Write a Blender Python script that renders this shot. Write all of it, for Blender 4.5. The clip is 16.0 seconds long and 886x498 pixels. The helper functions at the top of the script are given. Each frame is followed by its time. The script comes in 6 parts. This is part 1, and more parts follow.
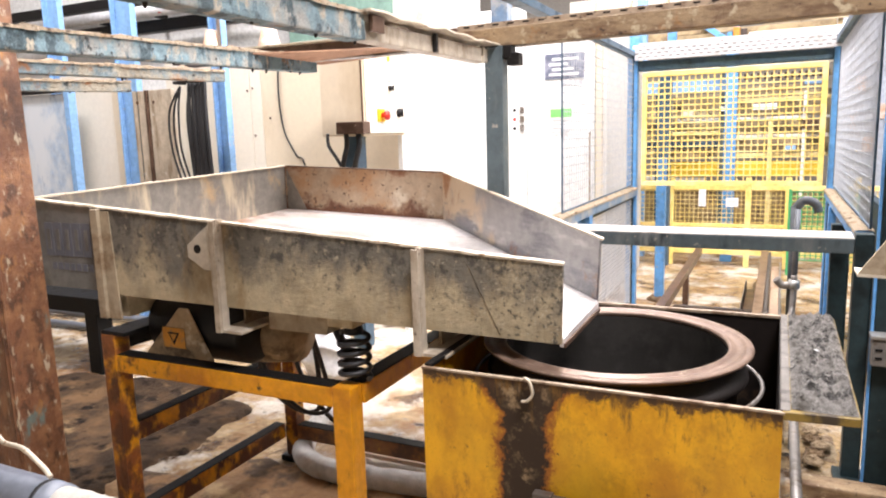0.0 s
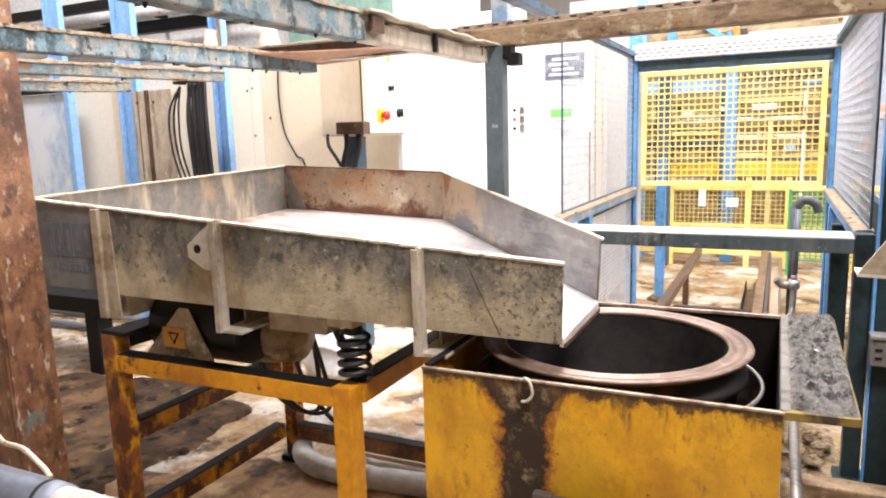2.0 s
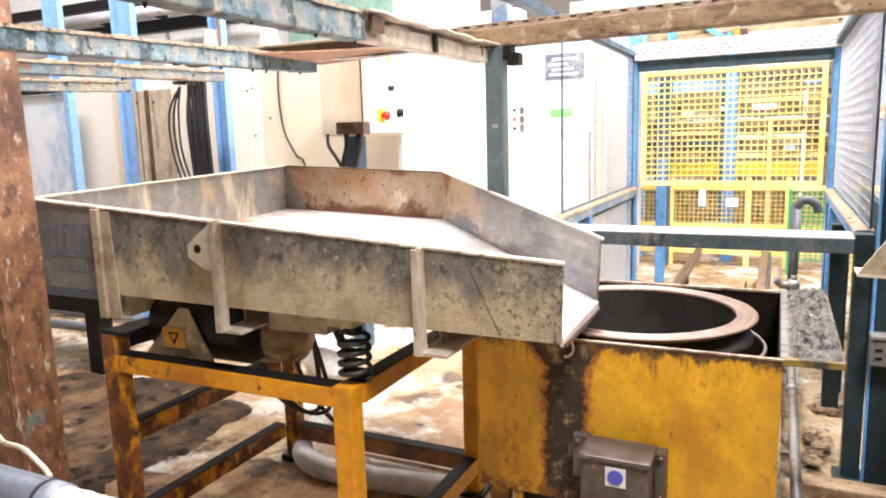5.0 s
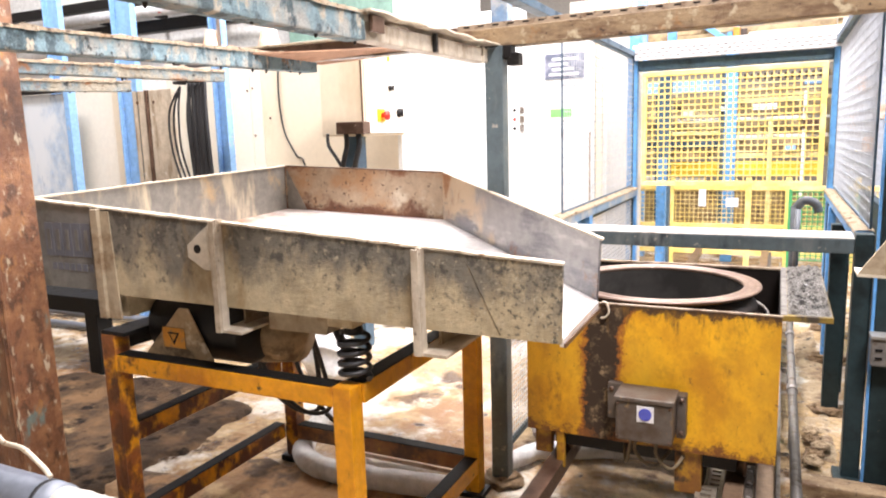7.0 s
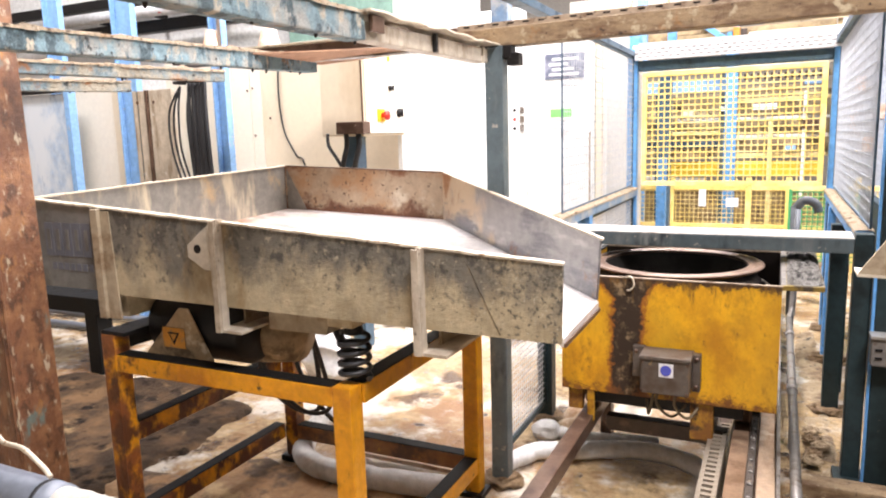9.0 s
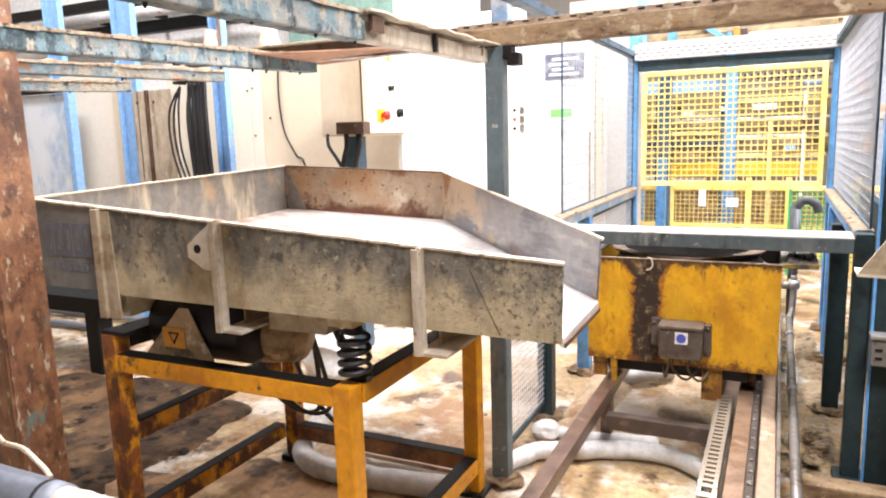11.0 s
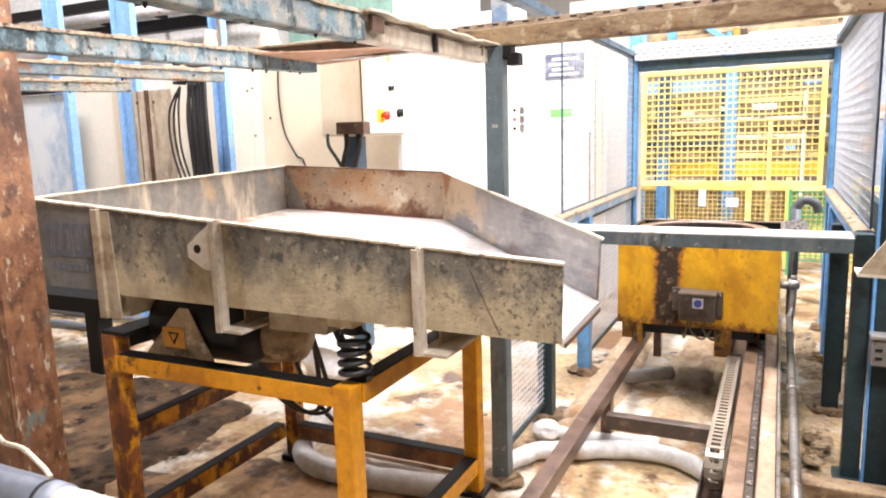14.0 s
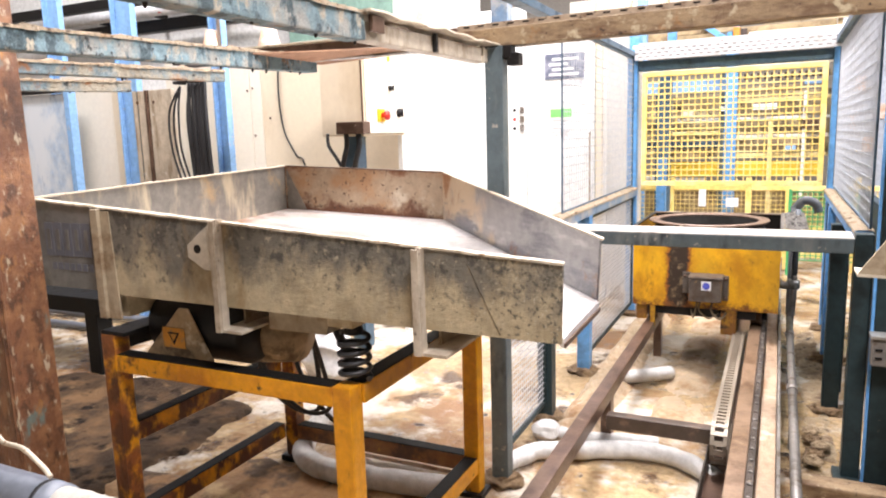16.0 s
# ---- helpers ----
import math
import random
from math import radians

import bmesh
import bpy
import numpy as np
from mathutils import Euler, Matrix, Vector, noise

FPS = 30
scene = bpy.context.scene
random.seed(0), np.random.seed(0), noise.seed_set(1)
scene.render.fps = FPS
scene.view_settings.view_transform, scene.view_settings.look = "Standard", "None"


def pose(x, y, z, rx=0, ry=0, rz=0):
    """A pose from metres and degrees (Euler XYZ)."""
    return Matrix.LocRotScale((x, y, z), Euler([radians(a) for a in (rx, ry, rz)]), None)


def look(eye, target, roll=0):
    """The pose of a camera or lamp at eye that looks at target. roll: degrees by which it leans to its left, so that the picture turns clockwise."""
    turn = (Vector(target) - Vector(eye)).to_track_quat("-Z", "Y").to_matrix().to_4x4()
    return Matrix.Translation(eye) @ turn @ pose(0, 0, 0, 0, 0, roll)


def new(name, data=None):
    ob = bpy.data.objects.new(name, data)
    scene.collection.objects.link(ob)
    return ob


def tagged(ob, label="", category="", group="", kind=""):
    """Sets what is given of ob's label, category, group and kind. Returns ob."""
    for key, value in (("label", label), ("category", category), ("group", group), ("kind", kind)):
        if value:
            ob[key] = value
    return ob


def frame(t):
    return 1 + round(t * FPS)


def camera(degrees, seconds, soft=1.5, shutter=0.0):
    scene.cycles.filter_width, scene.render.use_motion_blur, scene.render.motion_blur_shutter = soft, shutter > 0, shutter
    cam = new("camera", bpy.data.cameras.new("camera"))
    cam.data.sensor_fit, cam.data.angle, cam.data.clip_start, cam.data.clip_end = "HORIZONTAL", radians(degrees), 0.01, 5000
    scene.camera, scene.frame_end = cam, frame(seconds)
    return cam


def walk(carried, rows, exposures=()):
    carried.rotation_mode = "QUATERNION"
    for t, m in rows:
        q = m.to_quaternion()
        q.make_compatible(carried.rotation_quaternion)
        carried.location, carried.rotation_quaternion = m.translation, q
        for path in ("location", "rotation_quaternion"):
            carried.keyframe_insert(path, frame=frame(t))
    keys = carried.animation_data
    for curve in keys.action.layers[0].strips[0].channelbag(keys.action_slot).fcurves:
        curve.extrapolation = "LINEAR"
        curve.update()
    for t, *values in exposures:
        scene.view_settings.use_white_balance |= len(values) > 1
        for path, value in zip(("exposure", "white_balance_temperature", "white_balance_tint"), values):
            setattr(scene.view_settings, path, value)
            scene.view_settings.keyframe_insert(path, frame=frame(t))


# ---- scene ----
EYE = Vector((0.0, 0.0, 1.54))
YAW, PITCH, ROLL = radians(-25.674), radians(9.057), -1.651
AHEAD = Vector((math.sin(YAW) * math.cos(PITCH), math.cos(YAW) * math.cos(PITCH), -math.sin(PITCH)))
cam = camera(64.5, 16.0, soft=2.0)
STAND = look(EYE, EYE + AHEAD, ROLL)
walk(cam, [(0.0, STAND), (16.0, STAND)], exposures=[
    (0.0, -0.27, 6500, 17), (2.0, -0.26, 6500, 17), (3.0, -0.22, 6500, 17), (4.0, -0.14, 6500, 17), (6.5, 0.02, 6500, 17), (7.5, 0.0, 6500, 17), (8.5, -0.13, 6500, 17),
    (9.0, -0.12, 6500, 17), (11.5, -0.12, 6500, 17), (13.5, -0.05, 6500, 17), (14.1, -0.05, 6500, 17), (14.5, -0.19, 6500, 17), (15.0, -0.25, 6500, 17), (16.0, -0.25, 6500, 17)])

# ---- world and lights ----
world = bpy.data.worlds.new("hall_air")
world.use_nodes = True
scene.world = world
world.node_tree.nodes["Background"].inputs[0].default_value = (0.9, 0.95, 1.0, 1)
world.node_tree.nodes["Background"].inputs[1].default_value = 0.015


def hall_lamp(name, eye, target, sx, sy, watts, colour=(1.0, 0.985, 0.97)):
    data = bpy.data.lights.new(name, "AREA")
    data.shape, data.size, data.size_y, data.energy, data.color = "RECTANGLE", sx, sy, watts, colour
    ob = new(name, data)
    ob.matrix_world = look(eye, target)
    return ob


# rows of hall lamps under the roof: strong over the bay behind the machine, weaker over the near side
hall_lamp("ceiling_lamp_rear", (-0.2, 7.6, 5.9), (-0.4, 7.0, 0), 5.0, 1.2, 630)
hall_lamp("ceiling_lamp_bay", (-1.0, 3.9, 5.9), (-1.5, 3.7, 0), 2.4, 0.7, 700)
hall_lamp("ceiling_lamp_side", (3.6, 4.8, 4.9), (-2.2, 5.4, 1.4), 3.0, 1.0, 430)
hall_lamp("ceiling_lamp_left", (-5.2, 2.9, 5.6), (-5.2, 4.5, 1.5), 2.5, 0.8, 330)
hall_lamp("ceiling_lamp_near", (1.1, 0.3, 5.2), (-1.0, 2.4, 0.8), 1.6, 0.6, 450)


# ---- materials ----
def nodes_of(name):
    mat = bpy.data.materials.new(name)
    mat.use_nodes = True
    nt = mat.node_tree
    return mat, nt, nt.nodes["Principled BSDF"]


def node(nt, kind, **inputs):
    n = nt.nodes.new(kind)
    for key, value in inputs.items():
        n.inputs[key.replace("_", " ")].default_value = value
    return n


def noise_fac(nt, scale, detail=6.0, rough=0.6, lo=0.4, hi=0.6, stretch=(1, 1, 1), seed=0.0, lift=None):
    """A noise between 0 and 1, cut at lo and hi, at the thing's own scale in metres. lift (axis, centre, gain): more of it along an axis."""
    co = nt.nodes.new("ShaderNodeTexCoord")
    mp = nt.nodes.new("ShaderNodeMapping")
    mp.inputs["Scale"].default_value = stretch
    mp.inputs["Location"].default_value = (seed, seed * 0.7, seed * 0.3)
    nt.links.new(co.outputs["Object"], mp.inputs["Vector"])
    n = node(nt, "ShaderNodeTexNoise", Scale=scale, Detail=detail, Roughness=rough)
    nt.links.new(mp.outputs[0], n.inputs["Vector"])
    r = nt.nodes.new("ShaderNodeMapRange")
    r.interpolation_type = "SMOOTHSTEP"
    r.inputs["From Min"].default_value, r.inputs["From Max"].default_value = lo, hi
    value = n.outputs["Fac"]
    if lift:
        sep = nt.nodes.new("ShaderNodeSeparateXYZ")
        nt.links.new(co.outputs["Object"], sep.inputs[0])
        ma = nt.nodes.new("ShaderNodeMath")
        ma.operation = "MULTIPLY_ADD"
        nt.links.new(sep.outputs[lift[0]], ma.inputs[0])
        ma.inputs[1].default_value, ma.inputs[2].default_value = lift[2], -lift[1] * lift[2]
        ad = nt.nodes.new("ShaderNodeMath")
        ad.operation = "ADD"
        nt.links.new(ma.outputs[0], ad.inputs[0])
        nt.links.new(value, ad.inputs[1])
        value = ad.outputs[0]
    nt.links.new(value, r.inputs["Value"])
    return r.outputs["Result"]


def mix(nt, fac, a, b):
    m = nt.nodes.new("ShaderNodeMix")
    m.data_type = "RGBA"
    nt.links.new(fac, m.inputs["Factor"])
    for sock, v in ((m.inputs[6], a), (m.inputs[7], b)):
        if isinstance(v, tuple):
            sock.default_value = (*v, 1)
        else:
            nt.links.new(v, sock)
    return m.outputs[2]


def blend_value(nt, fac, a, b):
    r = nt.nodes.new("ShaderNodeMapRange")
    r.inputs["To Min"].default_value, r.inputs["To Max"].default_value = a, b
    nt.links.new(fac, r.inputs["Value"])
    return r.outputs["Result"]


def surface(name, base, layers=(), rough=(0.5, 0.7), metal=0.0, bump=0.15, bump_scale=60.0, grain=0.12, grain_scale=25.0, depth=0.004, gloss=0.5):
    """A base colour with a fine grain, then layers (colour, noise scale, low, high, stretch, seed) over it."""
    mat, nt, bsdf = nodes_of(name)
    g = noise_fac(nt, grain_scale, 8, 0.7, 0.25, 0.75)
    dark = tuple(c * (1 - 2 * grain) for c in base)
    lite = tuple(min(1, c * (1 + grain)) for c in base)
    col = mix(nt, g, dark, lite)
    fac = g
    for colour, scale, lo, hi, stretch, seed, *lift in layers:
        fac = noise_fac(nt, scale, 9, 0.65, lo, hi, stretch, seed, lift[0] if lift else None)
        col = mix(nt, fac, col, colour)
    nt.links.new(col, bsdf.inputs["Base Color"])
    nt.links.new(blend_value(nt, fac, rough[0], rough[1]), bsdf.inputs["Roughness"])
    bsdf.inputs["Metallic"].default_value = metal
    bsdf.inputs["Specular IOR Level"].default_value = gloss
    if bump:
        b = node(nt, "ShaderNodeBump", Strength=bump, Distance=depth)
        h = noise_fac(nt, bump_scale, 8, 0.7, 0.2, 0.8)
        nt.links.new(h, b.inputs["Height"])
        nt.links.new(b.outputs[0], bsdf.inputs["Normal"])
    return mat


ONE = (1, 1, 1)
RUST, SOOT, GRIME = (0.16, 0.06, 0.025), (0.018, 0.014, 0.011), (0.10, 0.075, 0.05)
M = {}
M["yellow_table"] = surface("orange_yellow_paint", (0.72, 0.31, 0.008), [((0.46, 0.16, 0.008), 4, 0.5, 0.68, ONE, 1), ((0.22, 0.07, 0.02), 7, 0.56, 0.68, ONE, 2, (0, -0.05, -0.3)), ((0.09, 0.03, 0.012), 9, 0.57, 0.68, (1, 1, 0.7), 21, (0, -0.15, -0.3)), (SOOT, 18, 0.62, 0.69, ONE, 5), (SOOT, 90, 0.66, 0.73, ONE, 8)], (0.36, 0.7), bump=0.35)
M["yellow_box"] = surface("worn_yellow_paint", (0.6, 0.3, 0.012), [((0.36, 0.13, 0.012), 5, 0.45, 0.7, (1, 1, 0.5), 1), (RUST, 16, 0.61, 0.7, (1, 1, 0.5), 3), (SOOT, 26, 0.68, 0.74, ONE, 4)], (0.38, 0.7))
M["yellow_mesh"] = surface("bright_yellow_paint", (0.9, 0.68, 0.2), [((0.88, 0.72, 0.34), 3, 0.45, 0.65, ONE, 2)], (0.4, 0.5), bump=0.05)
M["blue"] = surface("blue_paint", (0.13, 0.37, 0.74), [((0.08, 0.21, 0.42), 6, 0.5, 0.7, ONE, 2), ((0.35, 0.33, 0.3), 14, 0.62, 0.72, ONE, 5)], (0.4, 0.6))
M["teal"] = surface("dark_teal_paint", (0.022, 0.04, 0.044), [((0.007, 0.01, 0.01), 5, 0.45, 0.7, ONE, 2), ((0.16, 0.13, 0.1), 24, 0.66, 0.74, ONE, 5)], (0.45, 0.65), gloss=0.3)
M["crusted"] = surface("crusted_teal_paint", (0.25, 0.38, 0.43), [((0.44, 0.44, 0.4), 7, 0.5, 0.64, (1, 1, 0.6), 2), ((0.09, 0.14, 0.16), 14, 0.52, 0.6, (1, 1, 0.6), 5), ((0.58, 0.52, 0.4), 22, 0.56, 0.64, (1, 1, 0.5), 12), ((0.03, 0.035, 0.036), 34, 0.6, 0.66, (1, 1, 0.8), 17), ((0.4, 0.2, 0.08), 5, 0.6, 0.7, ONE, 8, (2, 0.0, 1.2))], (0.55, 0.9), bump=1.0, bump_scale=38, depth=0.016)
M["crusted_cream"] = surface("sand_crusted_paint", (0.2, 0.28, 0.31), [((0.42, 0.37, 0.28), 4, 0.46, 0.58, ONE, 2), ((0.34, 0.15, 0.06), 7, 0.53, 0.64, ONE, 8), ((0.05, 0.055, 0.055), 20, 0.57, 0.66, ONE, 17)], (0.55, 0.9), bump=1.0, bump_scale=38, depth=0.014)
M["crust_top"] = surface("caked_sand", (0.54, 0.43, 0.3), [((0.4, 0.24, 0.12), 12, 0.57, 0.68, ONE, 2), ((0.12, 0.075, 0.045), 40, 0.54, 0.66, ONE, 9), ((0.68, 0.62, 0.52), 22, 0.6, 0.7, ONE, 5)], (0.8, 0.95), bump=1.0, bump_scale=90, depth=0.012)
M["rusty_post"] = surface("red_brown_primer_rust", (0.19, 0.082, 0.04), [((0.28, 0.135, 0.062), 9, 0.44, 0.64, ONE, 1), ((0.08, 0.036, 0.02), 22, 0.5, 0.64, (1, 1, 0.6), 3), ((0.08, 0.038, 0.024), 4, 0.52, 0.7, (1, 1, 0.4), 9), ((0.42, 0.34, 0.24), 34, 0.56, 0.66, (1, 1, 0.45), 6), ((0.13, 0.18, 0.16), 7, 0.6, 0.69, (1, 1, 0.5), 11), ((0.36, 0.17, 0.05), 15, 0.58, 0.7, (1, 1, 0.5), 15)], (0.45, 0.8), bump=0.6)
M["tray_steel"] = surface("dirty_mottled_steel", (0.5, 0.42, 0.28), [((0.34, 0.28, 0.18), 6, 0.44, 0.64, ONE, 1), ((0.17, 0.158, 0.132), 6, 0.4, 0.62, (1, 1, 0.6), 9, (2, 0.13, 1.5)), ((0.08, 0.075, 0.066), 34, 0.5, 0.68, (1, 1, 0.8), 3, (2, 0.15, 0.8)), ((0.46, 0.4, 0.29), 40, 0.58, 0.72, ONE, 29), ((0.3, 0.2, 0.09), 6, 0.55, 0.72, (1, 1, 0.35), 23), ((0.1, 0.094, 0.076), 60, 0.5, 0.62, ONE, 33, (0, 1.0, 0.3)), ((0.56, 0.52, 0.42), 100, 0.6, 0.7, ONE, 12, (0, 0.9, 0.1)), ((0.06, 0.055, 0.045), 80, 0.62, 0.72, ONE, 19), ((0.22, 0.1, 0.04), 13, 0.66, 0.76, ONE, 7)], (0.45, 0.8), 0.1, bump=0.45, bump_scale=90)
M["tray_inner"] = surface("rust_stained_steel", (0.38, 0.28, 0.19), [((0.36, 0.2, 0.1), 3.2, 0.45, 0.62, ONE, 1), ((0.5, 0.42, 0.32), 5, 0.55, 0.7, ONE, 17), ((0.12, 0.045, 0.02), 6, 0.46, 0.66, ONE, 4, (2, 0.21, -2.4)), ((0.18, 0.07, 0.028), 5, 0.55, 0.67, ONE, 8, (2, 0.33, 1.6)), ((0.06, 0.03, 0.018), 34, 0.58, 0.68, ONE, 5)], (0.4, 0.65), 0.15, bump=0.5)
# steel made pale to hold the white enclosure's reflection in its base colour
M["tray_floor"] = surface("worn_wet_steel_with_sheen", (0.8, 0.77, 0.75), [((0.62, 0.52, 0.45), 2.4, 0.5, 0.72, (0.5, 1.4, 1), 3, (0, -0.4, -0.3)), ((0.28, 0.12, 0.05), 4.0, 0.55, 0.7, (0.7, 1, 1), 7, (0, -0.7, -0.5)), ((0.4, 0.3, 0.24), 9, 0.6, 0.72, (0.3, 2, 1), 12)], (0.3, 0.5), 0.45, bump=0.12)
M["flange_pale"] = surface("dusty_tan_flange", (0.36, 0.28, 0.2), [((0.16, 0.1, 0.06), 14, 0.5, 0.64, ONE, 3), ((0.05, 0.035, 0.025), 30, 0.58, 0.68, ONE, 7)], (0.6, 0.8))
M["cream_edge"] = surface("cream_dusted_steel_edge", (0.62, 0.54, 0.42), [((0.3, 0.2, 0.12), 30, 0.56, 0.68, ONE, 3)], (0.6, 0.8), bump=0.4)
M["black"] = surface("black_oily_steel", (0.012, 0.011, 0.011), [((0.04, 0.036, 0.032), 18, 0.6, 0.7, ONE, 3)], (0.4, 0.65), gloss=0.25)
M["rubber"] = surface("black_rubber", (0.02, 0.02, 0.022), [], (0.45, 0.6), bump=0.1)
# near-black: shade inside the trolley box and round the bowl is in the colour
M["inside"] = surface("black_grease_and_box_shade", (0.012, 0.009, 0.008), [((0.045, 0.027, 0.016), 9, 0.57, 0.7, ONE, 3)], (0.5, 0.7), gloss=0.2)
M["ring"] = surface("brown_worn_steel_ring", (0.19, 0.125, 0.09), [((0.11, 0.066, 0.046), 6, 0.45, 0.65, ONE, 3), ((0.3, 0.23, 0.17), 24, 0.6, 0.7, ONE, 6)], (0.4, 0.55), 0.3, bump=0.15)
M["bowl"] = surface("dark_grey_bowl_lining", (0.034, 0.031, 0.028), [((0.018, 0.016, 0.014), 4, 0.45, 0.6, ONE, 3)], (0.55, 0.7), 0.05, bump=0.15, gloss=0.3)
M["ledge"] = surface("grey_caked_mud", (0.27, 0.25, 0.225), [((0.05, 0.045, 0.04), 30, 0.5, 0.6, (1, 0.6, 1), 3), ((0.36, 0.33, 0.3), 70, 0.56, 0.66, ONE, 7)], (0.55, 0.85), bump=1.0, bump_scale=55, depth=0.02)
M["floor"] = surface("stained_wet_concrete", (0.55, 0.39, 0.21), [((0.3, 0.16, 0.07), 1.7, 0.47, 0.62, ONE, 1), ((0.72, 0.66, 0.56), 2.0, 0.48, 0.62, ONE, 5), ((0.11, 0.06, 0.03), 2.6, 0.54, 0.65, ONE, 9), ((0.03, 0.018, 0.011), 9, 0.58, 0.68, ONE, 14)], (0.2, 0.5), bump=0.6, bump_scale=9, depth=0.03, grain=0.2)
M["rail"] = surface("brown_rusted_rail", (0.15, 0.09, 0.062), [((0.075, 0.04, 0.026), 8, 0.45, 0.65, ONE, 3), ((0.4, 0.32, 0.24), 20, 0.64, 0.72, ONE, 6)], (0.35, 0.6), 0.3)
M["galv"] = surface("galvanised_steel", (0.5, 0.5, 0.48), [((0.3, 0.27, 0.22), 8, 0.52, 0.68, ONE, 3)], (0.35, 0.5), 0.7)
M["wood_beam"] = surface("weathered_brown_beam", (0.29, 0.2, 0.11), [((0.14, 0.08, 0.04), 9, 0.44, 0.62, (0.6, 2, 2), 3), ((0.46, 0.38, 0.25), 16, 0.56, 0.68, ONE, 6), ((0.3, 0.14, 0.04), 7, 0.6, 0.7, ONE, 16), ((0.05, 0.03, 0.02), 40, 0.6, 0.7, ONE, 9)], (0.6, 0.85), bump=0.6)
M["white"] = surface("white_enamel", (0.8, 0.8, 0.78), [((0.68, 0.64, 0.56), 1.5, 0.55, 0.75, ONE, 3)], (0.35, 0.5), bump=0.03)
# beige sheets; on the control box this is the enamel's unlit tone
M["beige"] = surface("beige_and_shaded_enamel", (0.72, 0.62, 0.47), [((0.56, 0.44, 0.28), 1.6, 0.52, 0.76, (1, 1, 0.3), 3)], (0.4, 0.55), bump=0.03, grain=0.03)
M["plastic_white"] = surface("dirty_white_hose", (0.62, 0.61, 0.59), [((0.46, 0.38, 0.28), 5, 0.55, 0.72, ONE, 3)], (0.5, 0.7), bump=0.3, bump_scale=30, depth=0.01)
M["grey_pvc"] = surface("grey_plastic", (0.19, 0.21, 0.25), [], (0.35, 0.45), bump=0.03)
M["tape"] = surface("white_wrapping", (0.5, 0.48, 0.43), [((0.4, 0.36, 0.3), 20, 0.6, 0.7, ONE, 3)], (0.55, 0.7), bump=0.4)
M["wire"] = surface("zinc_wire", (0.5, 0.53, 0.57), [], (0.45, 0.55), 0.15, bump=0)
# the pale layer paints the white reflection on the door into its colour
M["panel_blue"] = surface("blue_grey_sheet_with_sheen", (0.42, 0.58, 0.78), [((0.78, 0.84, 0.9), 1.2, 0.44, 0.58, (1, 1, 0.6), 3), ((0.22, 0.34, 0.5), 5, 0.6, 0.72, (1, 1, 0.4), 7)], (0.28, 0.42), 0.2)
M["board"] = surface("weathered_board", (0.5, 0.42, 0.32), [((0.25, 0.18, 0.11), 5, 0.48, 0.68, (3, 3, 0.5), 3), ((0.66, 0.62, 0.55), 9, 0.62, 0.7, ONE, 6)], (0.6, 0.8))
M["wall"] = surface("pale_hall_wall", (0.7, 0.68, 0.63), [((0.55, 0.52, 0.46), 1.2, 0.5, 0.7, ONE, 3)], (0.6, 0.75), bump=0.1)
M["hall"] = surface("grey_brown_hall_wall", (0.3, 0.28, 0.25), [((0.2, 0.18, 0.15), 1.2, 0.5, 0.7, ONE, 3)], (0.6, 0.75), bump=0.1)
M["soot"] = surface("black_oil_soot", (0.008, 0.0075, 0.007), [((0.022, 0.016, 0.012), 9, 0.55, 0.7, ONE, 3)], (0.6, 0.85), gloss=0.15)
M["roof"] = surface("grey_roof_sheet", (0.16, 0.17, 0.18), [], (0.6, 0.7), bump=0.1)
M["red"] = surface("red_plastic", (0.6, 0.03, 0.02), [], (0.3, 0.4), bump=0)
M["green"] = surface("green_print", (0.2, 0.6, 0.16), [], (0.4, 0.5), bump=0)
M["blue_disc"] = surface("blue_print", (0.08, 0.1, 0.5), [], (0.4, 0.5), bump=0)
M["paper"] = surface("white_print", (0.8, 0.8, 0.8), [], (0.4, 0.5), bump=0)
M["grey_print"] = surface("grey_print", (0.13, 0.14, 0.17), [], (0.4, 0.5), bump=0)
M["orange"] = surface("faded_orange_plastic", (0.72, 0.42, 0.26), [((0.8, 0.7, 0.62), 9, 0.46, 0.64, ONE, 2)], (0.4, 0.5))
M["steel_box"] = surface("brown_grey_enclosure", (0.12, 0.1, 0.085), [((0.075, 0.05, 0.035), 9, 0.45, 0.64, ONE, 3), ((0.3, 0.2, 0.1), 26, 0.62, 0.7, ONE, 6)], (0.45, 0.65), 0.2)
M["mud_rust"] = surface("rusty_mud", (0.32, 0.21, 0.11), [((0.13, 0.07, 0.03), 14, 0.46, 0.62, ONE, 3), ((0.45, 0.33, 0.2), 20, 0.58, 0.7, ONE, 6)], (0.6, 0.9), bump=1.0, bump_scale=40, depth=0.015)
M["mud"] = surface("dried_slurry", (0.45, 0.33, 0.2), [((0.2, 0.12, 0.06), 8, 0.48, 0.65, ONE, 3)], (0.6, 0.85), bump=1.0, bump_scale=20, depth=0.02)
M["cable_tan"] = surface("grimy_tan_cable", (0.16, 0.12, 0.07), [], (0.5, 0.6), bump=0.05)
M["ledge_edge"] = surface("grimy_yellow_edge", (0.24, 0.16, 0.03), [((0.05, 0.035, 0.02), 14, 0.45, 0.62, ONE, 3)], (0.5, 0.7))
M["grimy_yellow"] = surface("grimy_yellow_paint", (0.5, 0.26, 0.012), [((0.2, 0.08, 0.015), 9, 0.44, 0.6, ONE, 1), ((0.04, 0.025, 0.015), 14, 0.55, 0.66, ONE, 4)], (0.5, 0.75))
